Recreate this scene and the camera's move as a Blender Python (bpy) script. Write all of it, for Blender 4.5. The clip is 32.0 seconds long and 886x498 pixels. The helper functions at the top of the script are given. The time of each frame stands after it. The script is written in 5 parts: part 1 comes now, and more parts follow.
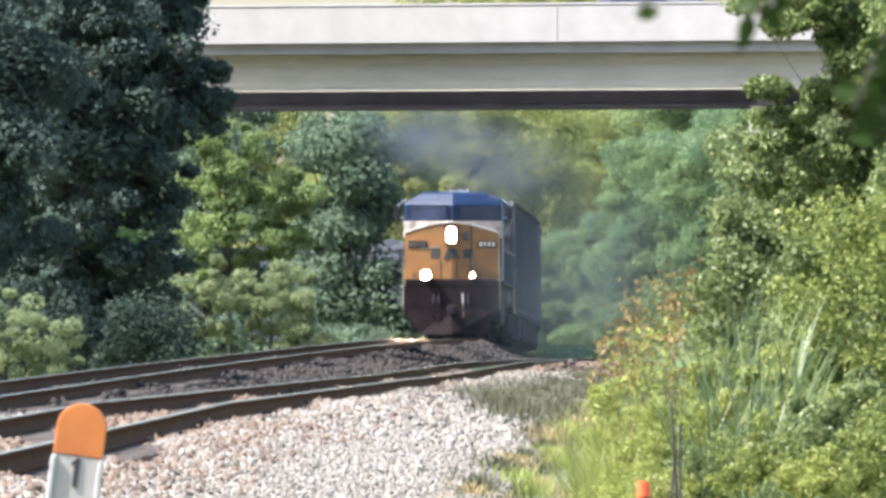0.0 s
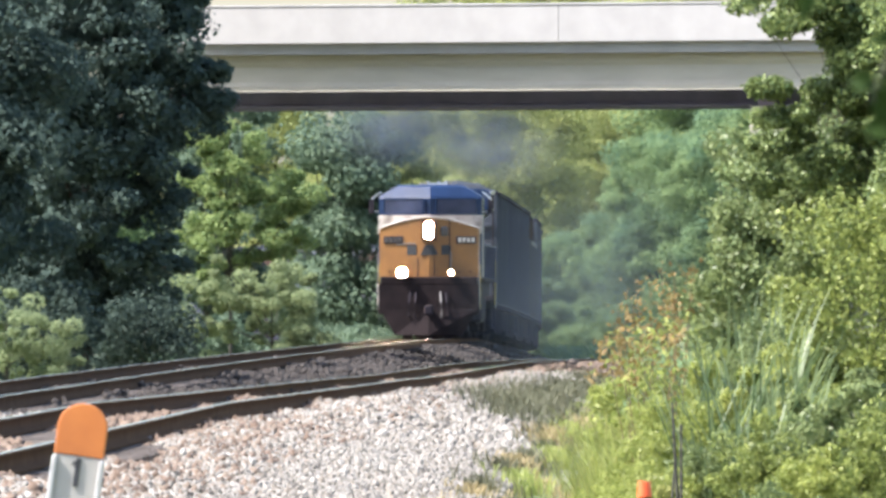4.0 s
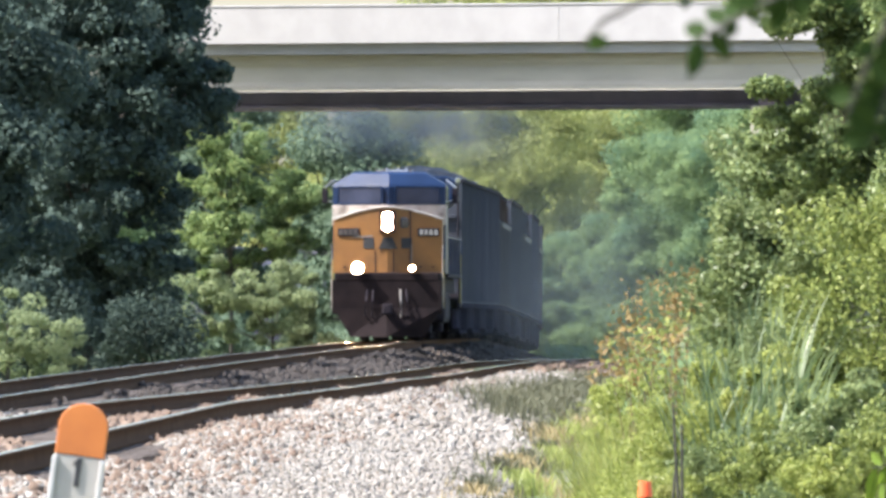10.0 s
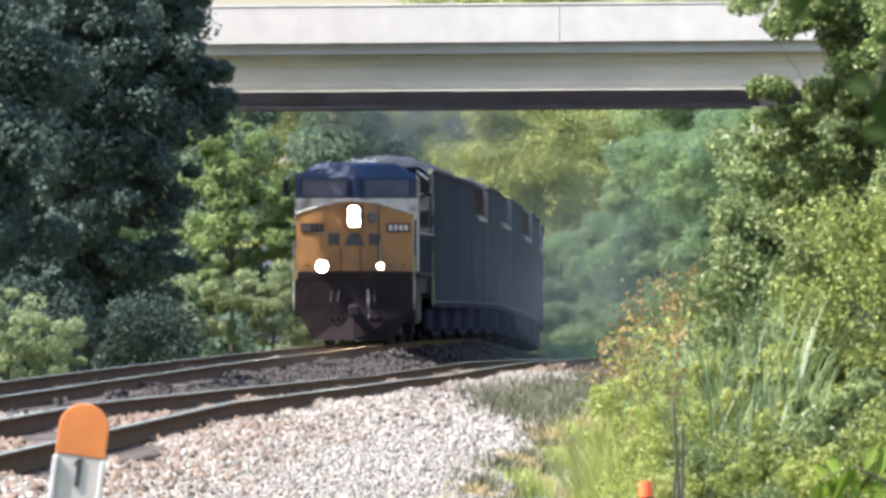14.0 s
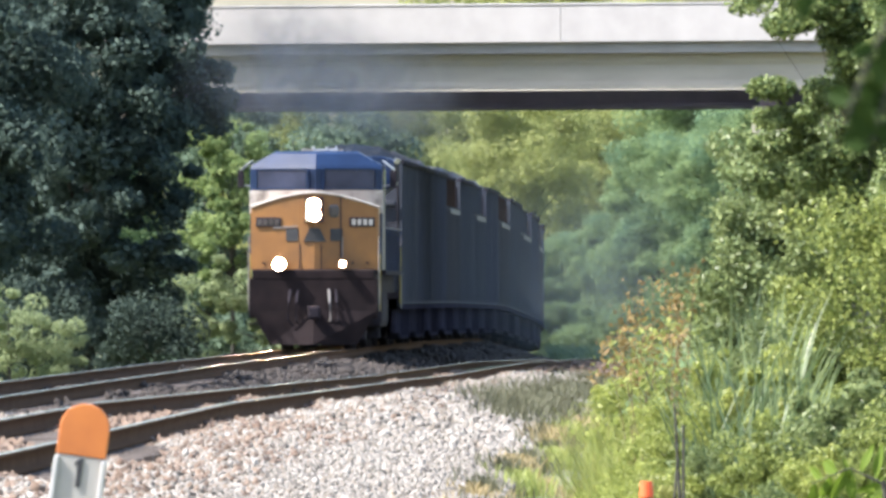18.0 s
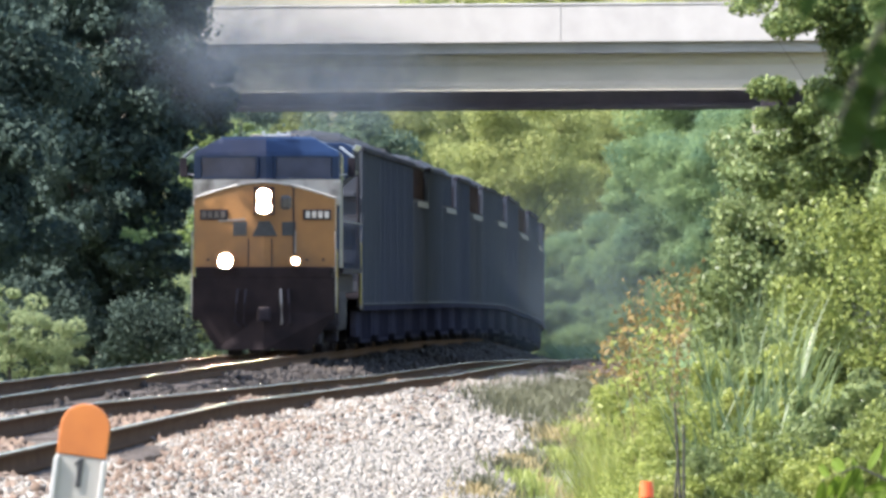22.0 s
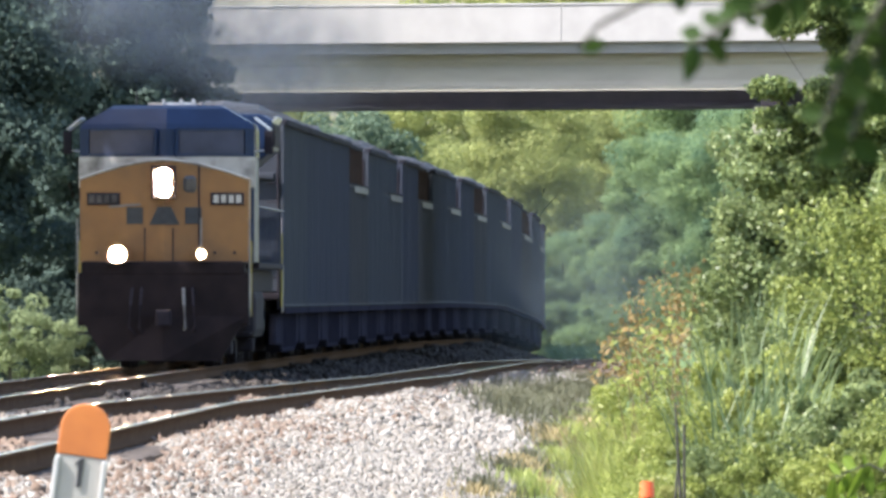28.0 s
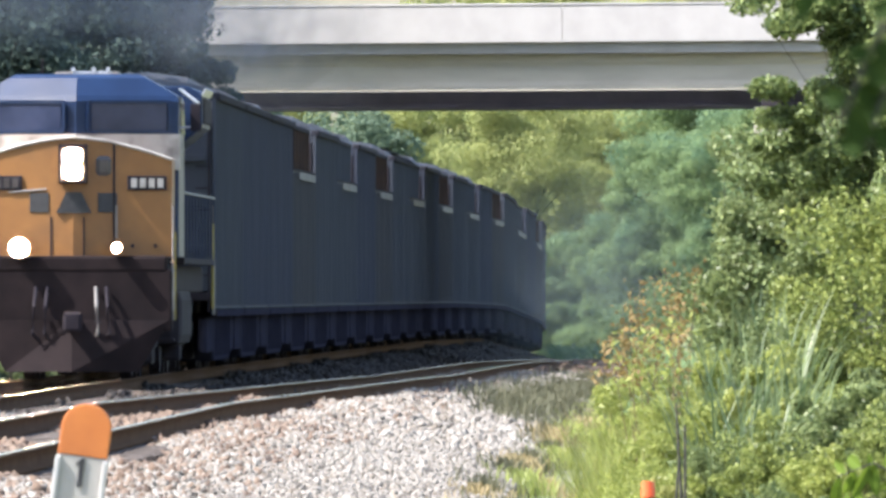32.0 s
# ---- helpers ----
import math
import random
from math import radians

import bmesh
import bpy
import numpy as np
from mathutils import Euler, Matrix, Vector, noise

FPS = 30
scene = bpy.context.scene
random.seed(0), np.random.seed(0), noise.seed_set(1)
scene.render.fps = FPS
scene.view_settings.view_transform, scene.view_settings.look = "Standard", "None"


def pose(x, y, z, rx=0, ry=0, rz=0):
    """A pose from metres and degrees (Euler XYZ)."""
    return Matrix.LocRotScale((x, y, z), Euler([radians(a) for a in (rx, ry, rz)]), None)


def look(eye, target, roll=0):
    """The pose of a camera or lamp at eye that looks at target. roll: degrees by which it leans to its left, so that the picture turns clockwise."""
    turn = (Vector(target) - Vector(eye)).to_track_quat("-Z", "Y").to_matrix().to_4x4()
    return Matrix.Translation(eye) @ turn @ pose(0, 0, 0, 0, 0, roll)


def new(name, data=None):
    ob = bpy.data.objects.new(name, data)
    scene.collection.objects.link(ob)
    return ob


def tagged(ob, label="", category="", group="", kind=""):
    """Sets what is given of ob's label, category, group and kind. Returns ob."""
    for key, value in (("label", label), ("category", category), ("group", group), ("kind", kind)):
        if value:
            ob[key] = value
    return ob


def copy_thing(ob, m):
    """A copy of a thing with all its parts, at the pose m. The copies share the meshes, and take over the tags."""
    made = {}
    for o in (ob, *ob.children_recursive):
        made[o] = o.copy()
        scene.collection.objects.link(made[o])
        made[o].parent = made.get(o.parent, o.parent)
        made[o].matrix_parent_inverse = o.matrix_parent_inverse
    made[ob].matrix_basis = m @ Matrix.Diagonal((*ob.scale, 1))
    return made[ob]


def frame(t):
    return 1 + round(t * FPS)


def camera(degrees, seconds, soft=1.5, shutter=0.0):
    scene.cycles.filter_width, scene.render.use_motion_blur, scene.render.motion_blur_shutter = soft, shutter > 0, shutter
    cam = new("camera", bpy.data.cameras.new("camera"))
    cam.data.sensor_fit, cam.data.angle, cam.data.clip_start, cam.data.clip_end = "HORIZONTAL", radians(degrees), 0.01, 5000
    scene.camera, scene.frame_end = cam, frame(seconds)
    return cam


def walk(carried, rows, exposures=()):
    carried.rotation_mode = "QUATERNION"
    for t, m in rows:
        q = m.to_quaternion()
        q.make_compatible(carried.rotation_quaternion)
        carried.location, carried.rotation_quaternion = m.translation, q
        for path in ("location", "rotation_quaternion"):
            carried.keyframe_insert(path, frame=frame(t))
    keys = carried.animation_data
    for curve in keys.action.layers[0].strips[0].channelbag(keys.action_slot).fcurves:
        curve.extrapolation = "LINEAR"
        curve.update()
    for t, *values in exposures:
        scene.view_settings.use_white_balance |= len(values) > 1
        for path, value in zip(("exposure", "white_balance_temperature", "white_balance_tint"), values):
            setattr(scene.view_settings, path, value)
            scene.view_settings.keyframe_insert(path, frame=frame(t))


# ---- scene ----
# ---- camera: a long lens on a tripod that creeps a hair to its left ----
cam = camera(2.994, 32.0, soft=3.3)
cam.data.dof.use_dof = True
cam.data.dof.focus_distance = 230.0
cam.data.dof.aperture_fstop = 120.0
EYE_Z = 1.2
walk(cam, [
    (0.0, pose(0, 0, EYE_Z, 90.150, 0, 0.0)),
    (6.0, pose(0, 0, EYE_Z, 90.150, 0, 0.004)),
    (13.0, pose(0, 0, EYE_Z, 90.150, 0, 0.007)),
    (19.0, pose(0, 0, EYE_Z, 90.151, 0, 0.011)),
    (25.0, pose(0, 0, EYE_Z, 90.151, 0, 0.012)),
    (32.0, pose(0, 0, EYE_Z, 90.151, 0, 0.016)),
])

# ---- light: high summer sun from the left ----
SUN_TO = Vector((-0.60, -0.15, 0.77)).normalized()
sun = new("sun", bpy.data.lights.new("sun", "SUN"))
sun.data.energy, sun.data.angle, sun.data.color = 4.7, radians(0.53), (1.0, 0.95, 0.88)
sun.matrix_world = look(SUN_TO * 200, (0, 0, 0))
world = bpy.data.worlds.new("sky")
scene.world = world
world.use_nodes = True
sky = world.node_tree.nodes.new("ShaderNodeTexSky")
sky.sky_type, sky.sun_disc = "NISHITA", False
sky.sun_elevation = math.asin(SUN_TO.z)
sky.sun_rotation = math.atan2(SUN_TO.x, SUN_TO.y)
sky.air_density, sky.dust_density = 1.2, 2.0
world.node_tree.nodes["Background"].inputs["Strength"].default_value = 0.125
world.node_tree.links.new(sky.outputs["Color"], world.node_tree.nodes["Background"].inputs["Color"])
scene.view_settings.exposure = 1.72
scene.view_settings.use_white_balance = True
scene.view_settings.white_balance_tint = 13.0
scene.view_settings.white_balance_temperature = 6180.0

# ---- plan: the railway's line. y runs away from the camera; slope dx/dy by stretch ----
_ys = np.arange(-200.0, 2400.0, 1.0)
_slope = np.interp(_ys, [0, 216, 285, 340, 440, 535, 578, 690, 900, 1000, 2400],
                   [0.0175, 0.0155, 0.0158, 0.0200, 0.0225, 0.0268, 0.0258, -0.0180, -0.1150, -0.135, -0.135])
_xs = np.cumsum(_slope)
_xs += -5.71 - np.interp(259.0, _ys, _xs)
TRACK_GAP = 3.6
TRAIN_Z = -0.15  # the train's track lies a little lower than the near one
NEAR_Z = -0.02


def track_x(y):
    return float(np.interp(y, _ys, _xs))


def track_xs(y):
    return np.interp(y, _ys, _xs)


def train_front(t):
    """How far the locomotive's front stands from the camera."""
    return 538.6 * (1 - 0.0114 * t - 0.00015 * t * t) - 4.0 * math.sin(math.pi * t / 36)


def train_dip(y):
    """How far the train's track falls beyond the bridge."""
    return np.interp(y, [250, 470, 500, 540, 556, 590, 627, 700], [0.05, 0.04, 0.0, -0.08, -0.24, -0.56, -0.88, -1.30])


# ---- materials ----
def mat_nodes(name):
    m = bpy.data.materials.new(name)
    m.use_nodes = True
    nt = m.node_tree
    return m, nt, nt.nodes["Principled BSDF"]


def mixed(nt, fac, a, b):
    n = nt.nodes.new("ShaderNodeMix")
    n.data_type = "RGBA"
    for sock, v in ((n.inputs[6], a), (n.inputs[7], b)):
        if isinstance(v, tuple):
            sock.default_value = (*v, 1)
        else:
            nt.links.new(v, sock)
    nt.links.new(fac, n.inputs[0]) if not isinstance(fac, float) else setattr(n.inputs[0], "default_value", fac)
    return n.outputs[2]


def noise_fac(nt, scale, lo, hi, detail=4.0, vec=None, stretch=None):
    if vec is None:
        vec = nt.nodes.new("ShaderNodeTexCoord").outputs["Object"]
    if stretch:
        mp = nt.nodes.new("ShaderNodeMapping")
        mp.inputs["Scale"].default_value = stretch
        nt.links.new(vec, mp.inputs["Vector"])
        vec = mp.outputs["Vector"]
    n = nt.nodes.new("ShaderNodeTexNoise")
    n.inputs["Scale"].default_value, n.inputs["Detail"].default_value = scale, detail
    nt.links.new(vec, n.inputs["Vector"])
    r = nt.nodes.new("ShaderNodeMapRange")
    r.inputs["From Min"].default_value, r.inputs["From Max"].default_value = lo, hi
    nt.links.new(n.outputs["Fac"], r.inputs["Value"])
    return r.outputs["Result"]


def surface(name, a, b, scale=3.0, rough=0.7, metal=0.0, grime=None, grime_scale=0.8, bump=0.02, bump_scale=30.0, stretch=None, grime_amount=0.6, spec=0.5):
    """A painted, worn or mineral surface: two colours mottled, dirt at a larger scale, fine relief."""
    m, nt, bsdf = mat_nodes(name)
    col = mixed(nt, noise_fac(nt, scale, 0.35, 0.65, stretch=stretch), a, b)
    if grime:
        g = noise_fac(nt, grime_scale, 0.48, 0.75, 6.0, stretch=stretch)
        mul = nt.nodes.new("ShaderNodeMath")
        mul.operation = "MULTIPLY"
        mul.inputs[1].default_value = grime_amount
        nt.links.new(g, mul.inputs[0])
        col = mixed(nt, mul.outputs[0], col, grime)
    nt.links.new(col, bsdf.inputs["Base Color"])
    bsdf.inputs["Roughness"].default_value, bsdf.inputs["Metallic"].default_value = rough, metal
    bsdf.inputs["Specular IOR Level"].default_value = spec
    if bump:
        bp = nt.nodes.new("ShaderNodeBump")
        bp.inputs["Strength"].default_value, bp.inputs["Distance"].default_value = 0.6, bump
        nt.links.new(noise_fac(nt, bump_scale, 0.0, 1.0), bp.inputs["Height"])
        nt.links.new(bp.outputs["Normal"], bsdf.inputs["Normal"])
    return m


def leaf_mat(name, dark, light, tint=None, translucent=0.35, rough=0.6, spec=0.25):
    """Leaves: each its own shade between two greens, light passing through the blade."""
    m, nt, bsdf = mat_nodes(name)
    geo = nt.nodes.new("ShaderNodeNewGeometry")
    col = mixed(nt, geo.outputs["Random Per Island"], dark, light)
    if tint:
        col = mixed(nt, noise_fac(nt, 0.35, 0.5, 0.72), col, tint)
    nt.links.new(col, bsdf.inputs["Base Color"])
    bsdf.inputs["Roughness"].default_value = rough
    bsdf.inputs["Specular IOR Level"].default_value = spec
    tr = nt.nodes.new("ShaderNodeBsdfTranslucent")
    nt.links.new(col, tr.inputs["Color"])
    mix = nt.nodes.new("ShaderNodeMixShader")
    mix.inputs[0].default_value = translucent
    out = nt.nodes["Material Output"]
    nt.links.new(bsdf.outputs[0], mix.inputs[1])
    nt.links.new(tr.outputs[0], mix.inputs[2])
    nt.links.new(mix.outputs[0], out.inputs["Surface"])
    return m


def island_mat(name, cols, rough=0.85):
    """Loose stones or chips: each piece one of a run of shades."""
    m, nt, bsdf = mat_nodes(name)
    geo = nt.nodes.new("ShaderNodeNewGeometry")
    ramp = nt.nodes.new("ShaderNodeValToRGB")
    els = ramp.color_ramp.elements
    els[0].color, els[1].color = (*cols[0], 1), (*cols[-1], 1)
    for i, c in enumerate(cols[1:-1], 1):
        els.new(i / (len(cols) - 1)).color = (*c, 1)
    nt.links.new(geo.outputs["Random Per Island"], ramp.inputs["Fac"])
    nt.links.new(ramp.outputs["Color"], bsdf.inputs["Base Color"])
    bsdf.inputs["Roughness"].default_value = rough
    return m


def glow(name, color, strength):
    m, nt, bsdf = mat_nodes(name)
    bsdf.inputs["Emission Color"].default_value = (*color, 1)
    bsdf.inputs["Emission Strength"].default_value = strength
    return m


M_GRASS = surface("grass_ground", (0.06, 0.085, 0.025), (0.12, 0.13, 0.04), 1.2, 0.95, grime=(0.16, 0.13, 0.07), grime_scale=0.25, bump=0.05, bump_scale=8)
M_BALLAST = surface("ballast_bed", (0.13, 0.105, 0.088), (0.21, 0.178, 0.153), 14, 0.95, grime=(0.16, 0.105, 0.07), grime_scale=0.5, bump=0.05, bump_scale=18, spec=0.05)
M_STONES = island_mat("crushed_stone", [(0.042, 0.036, 0.029), (0.17, 0.152, 0.127), (0.245, 0.228, 0.197), (0.12, 0.098, 0.075), (0.305, 0.288, 0.25)])
M_STONES_RUST = island_mat("rust_stained_stone", [(0.065, 0.043, 0.029), (0.12, 0.08, 0.053), (0.16, 0.118, 0.086), (0.10, 0.061, 0.039)])
# Stone and bed colours darkened to hold the shade along the train's track.
M_STONES_SHADE = island_mat("shade_darkened_stone", [(0.020, 0.016, 0.014), (0.030, 0.024, 0.020), (0.036, 0.029, 0.024), (0.026, 0.020, 0.016)], 0.95)
M_SHADEBED = surface("shade_darkened_bed", (0.020, 0.016, 0.014), (0.036, 0.028, 0.023), 10, 0.95, bump=0.05, bump_scale=18, spec=0.03)
M_PILOT = surface("grimy_purple_brown_steel", (0.013, 0.0092, 0.0098), (0.021, 0.0145, 0.0150), 2.2, 0.8, grime=(0.008, 0.0065, 0.0075), grime_scale=1.6, bump=0.004, spec=0.1)
M_RAIL = surface("rusty_rail_steel", (0.085, 0.054, 0.036), (0.12, 0.077, 0.051), 6, 0.95, 0.0, bump=0.004, spec=0.0)
M_RAILTOP = surface("worn_rail_head", (0.20, 0.145, 0.10), (0.29, 0.215, 0.155), 3, 0.17, 1.0, bump=0.1, bump_scale=0.6)
M_TIE = surface("creosoted_timber", (0.05, 0.038, 0.03), (0.11, 0.09, 0.075), 4, 0.9, stretch=(1, 8, 8))
M_CONCRETE = surface("weathered_concrete", (0.27, 0.248, 0.206), (0.315, 0.29, 0.243), 1.5, 0.85, grime=(0.235, 0.222, 0.198), grime_scale=0.5, bump=0.01, stretch=(0.35, 1, 1.6))
M_PARAPET = surface("pale_concrete", (0.272, 0.261, 0.251), (0.312, 0.30, 0.289), 1.5, 0.8, grime=(0.325, 0.314, 0.30), grime_scale=0.4, bump=0.008)
# Lighter copy of the concrete, lifted because the slab shades this beam.
M_BEAM = surface("shade_lifted_beam_concrete", (0.37, 0.342, 0.285), (0.43, 0.395, 0.33), 1.5, 0.85, grime=(0.31, 0.29, 0.255), grime_scale=0.5, bump=0.01, stretch=(0.35, 1, 1.6))
# Blue-violet base colour holds the cool shade under the deck.
M_GIRDER = surface("shade_blued_girder_paint", (0.17, 0.16, 0.29), (0.21, 0.195, 0.34), 2, 0.7, grime=(0.13, 0.12, 0.19))
M_ASPHALT = surface("asphalt", (0.045, 0.045, 0.047), (0.06, 0.06, 0.06), 20, 0.9)
M_BLUE = surface("blue_loco_paint", (0.006, 0.017, 0.050), (0.009, 0.024, 0.068), 2, 0.42, grime=(0.03, 0.03, 0.035), grime_scale=1.0, bump=0, spec=0.3)
M_YELLOW = surface("yellow_loco_paint", (0.200, 0.087, 0.022), (0.236, 0.105, 0.026), 2, 0.5, grime=(0.14, 0.066, 0.022), grime_scale=1.3, bump=0, grime_amount=0.75)
M_WHITE = surface("off_white_paint", (0.37, 0.335, 0.295), (0.43, 0.395, 0.355), 4, 0.5, grime=(0.10, 0.085, 0.075), grime_scale=2.6, bump=0, grime_amount=0.9)
M_BLACK = surface("grimy_black_steel", (0.020, 0.017, 0.022), (0.030, 0.026, 0.031), 3, 0.8, grime=(0.040, 0.031, 0.032), grime_scale=1.4, bump=0.004, spec=0.08)
M_CAR = surface("dark_grey_car_paint", (0.060, 0.066, 0.083), (0.074, 0.081, 0.098), 1.2, 0.6, grime=(0.064, 0.066, 0.076), grime_scale=0.5, bump=0.004, stretch=(1, 1, 0.25), spec=0.01)
M_CARBLUE = surface("dark_blue_grey_car_paint", (0.054, 0.060, 0.083), (0.067, 0.073, 0.098), 1.2, 0.6, grime=(0.061, 0.063, 0.074), grime_scale=0.5, bump=0.004, stretch=(1, 1, 0.25), spec=0.01)
M_CARBROWN = surface("dark_brown_grey_car_paint", (0.060, 0.063, 0.074), (0.074, 0.076, 0.086), 1.2, 0.6, grime=(0.072, 0.066, 0.070), grime_scale=0.5, bump=0.004, stretch=(1, 1, 0.25), spec=0.01)
M_LEDGE = surface("bare_pale_steel", (0.085, 0.08, 0.077), (0.15, 0.14, 0.13), 0.9, 0.7, 0.0, grime=(0.045, 0.047, 0.055), grime_scale=0.35, grime_amount=0.95)
M_OLDRUST = surface("old_dark_rust", (0.042, 0.028, 0.024), (0.07, 0.042, 0.032), 2, 0.85, grime=(0.03, 0.025, 0.026), bump=0.006, spec=0.05)
M_ENDBROWN = surface("dull_brown_steel", (0.032, 0.025, 0.024), (0.05, 0.034, 0.029), 3, 0.8, bump=0.006, spec=0.1)
M_COAL = surface("coal", (0.012, 0.012, 0.013), (0.03, 0.029, 0.029), 9, 0.55, bump=0.06, bump_scale=7)
# Navy tone puts the haze over the train's dark belly into the colour.
M_TUB = surface("haze_blued_black_steel", (0.029, 0.028, 0.043), (0.036, 0.035, 0.052), 3, 0.85, grime=(0.037, 0.035, 0.045), grime_scale=1.2, bump=0.004, spec=0.0)
# Strip paler than the sill, coloured as its lit top edge.
M_EDGE = surface("lit_sill_edge", (0.030, 0.034, 0.038), (0.05, 0.055, 0.06), 3, 0.8, bump=0, spec=0.0)
# Ledges and top chords darkened in colour to hold down the sun on them.
M_DULLTOP = surface("sun_dulled_top_steel", (0.026, 0.026, 0.032), (0.042, 0.040, 0.047), 4, 0.9, bump=0.01, spec=0.03)
M_GLASS = surface("tinted_window_glass", (0.020, 0.027, 0.055), (0.036, 0.046, 0.085), 1.6, 0.1, bump=0, spec=0.4)
M_HANDRAIL = surface("dull_pale_handrail", (0.15, 0.14, 0.13), (0.22, 0.205, 0.19), 6, 0.6, grime=(0.07, 0.06, 0.055), grime_scale=3, bump=0)
M_RAILING = surface("safety_yellow_paint", (0.25, 0.19, 0.03), (0.32, 0.24, 0.04), 5, 0.5, grime=(0.08, 0.065, 0.03), grime_scale=3, bump=0)
M_CHROME = surface("galvanised_steel", (0.45, 0.45, 0.46), (0.55, 0.55, 0.56), 4, 0.4, 0.6, bump=0)
M_LAMP = glow("lit_headlamp", (1.0, 0.74, 0.42), 900.0)
M_LAMP_DIM = glow("lit_ditch_lamp", (1.0, 0.75, 0.45), 90.0)
# Glowing ring added round each lamp to stand in for its orange halo.
M_GLARERING = glow("lamp_glare_ring", (1.0, 0.42, 0.10), 1.1)
M_LENS = surface("unlit_lens", (0.05, 0.045, 0.045), (0.08, 0.07, 0.07), 3, 0.1, bump=0)
M_ORANGE = surface("orange_post_paint", (0.42, 0.125, 0.022), (0.48, 0.15, 0.028), 14, 0.55, grime=(0.30, 0.09, 0.025), grime_scale=9, bump=0.0006, bump_scale=300)
M_POSTWHITE = surface("white_post_plastic", (0.33, 0.31, 0.28), (0.38, 0.355, 0.32), 10, 0.5, grime=(0.27, 0.245, 0.21), grime_scale=8, bump=0.0006, bump_scale=300)
M_POSTEDGE = surface("pale_post_edge", (0.38, 0.37, 0.35), (0.44, 0.43, 0.41), 10, 0.5, bump=0)
M_DARKINK = surface("dark_ink", (0.02, 0.02, 0.022), (0.03, 0.03, 0.032), 10, 0.6, bump=0)
M_REDCAP = surface("red_orange_cap", (0.72, 0.09, 0.02), (0.80, 0.12, 0.03), 20, 0.4, bump=0)
M_BARK = surface("grey_brown_bark", (0.030, 0.027, 0.022), (0.055, 0.050, 0.040), 5, 0.95, bump=0.03, bump_scale=12, stretch=(3, 3, 0.6))
M_STEM = surface("dry_stem", (0.10, 0.065, 0.035), (0.17, 0.11, 0.06), 8, 0.9, bump=0)

# Blued and lifted green: haze before the dark woods is in the colour.
L_DARK = leaf_mat("haze_blued_dark_leaves", (0.053, 0.080, 0.070), (0.088, 0.122, 0.097), translucent=0.38, spec=0.08)
# Lighter than the nearer dark leaves: distance haze put into the colour.
L_MIDDARK = leaf_mat("haze_lifted_dark_leaves", (0.085, 0.13, 0.088), (0.14, 0.19, 0.115), translucent=0.45, spec=0.15)
L_BRIGHT = leaf_mat("bright_green_leaves", (0.13, 0.195, 0.075), (0.28, 0.345, 0.135), translucent=0.55, spec=0.15)
L_PALE = leaf_mat("pale_dull_green_leaves", (0.18, 0.225, 0.115), (0.305, 0.355, 0.182), translucent=0.55, spec=0.12)
L_YELLOW = leaf_mat("yellow_green_leaves", (0.23, 0.27, 0.095), (0.36, 0.38, 0.14), translucent=0.55)
# Pale blue-green base and tint carry the far woods' haze in the colour.
L_FAR = leaf_mat("haze_tinted_leaves", (0.142, 0.212, 0.102), (0.245, 0.322, 0.136), tint=(0.118, 0.208, 0.138), translucent=0.6, spec=0.08)
L_SHRUB = leaf_mat("glossy_shrub_leaves", (0.085, 0.12, 0.03), (0.30, 0.335, 0.09), tint=(0.23, 0.24, 0.075), translucent=0.36, rough=0.42, spec=0.22)
L_TREE = leaf_mat("young_tree_leaves", (0.07, 0.11, 0.042), (0.25, 0.30, 0.10), tint=(0.17, 0.215, 0.095), translucent=0.36, rough=0.42, spec=0.22)
L_OLIVE = leaf_mat("olive_vine_leaves", (0.085, 0.12, 0.045), (0.21, 0.25, 0.095), tint=(0.18, 0.185, 0.085), translucent=0.36, rough=0.42, spec=0.22)
L_SAGE = leaf_mat("grey_green_grass", (0.072, 0.074, 0.042), (0.12, 0.118, 0.066), translucent=0.25)
L_NEAR = leaf_mat("near_dark_leaves", (0.014, 0.030, 0.008), (0.036, 0.062, 0.014), translucent=0.3, rough=0.5, spec=0.06)
L_SUMAC = leaf_mat("fresh_green_leaflets", (0.08, 0.135, 0.014), (0.145, 0.20, 0.024), translucent=0.5, spec=0.15)
L_REED = leaf_mat("grey_green_reed_leaves", (0.05, 0.085, 0.035), (0.22, 0.27, 0.125), translucent=0.45, rough=0.4, spec=0.3)
# Darker green puts the shade below the trees into the leaf colour.
L_UNDER = leaf_mat("shade_darkened_leaves", (0.034, 0.052, 0.044), (0.056, 0.078, 0.060), translucent=0.3, spec=0.06)
L_WEED = leaf_mat("lime_green_weeds", (0.17, 0.21, 0.045), (0.36, 0.39, 0.11), tint=(0.30, 0.28, 0.10), translucent=0.5, rough=0.45, spec=0.3)
L_STRAW = leaf_mat("straw_grass", (0.22, 0.17, 0.08), (0.34, 0.27, 0.13), translucent=0.3)
L_ORANGE = leaf_mat("rust_orange_seed_heads", (0.19, 0.12, 0.042), (0.30, 0.215, 0.075), tint=(0.24, 0.25, 0.085), translucent=0.35)


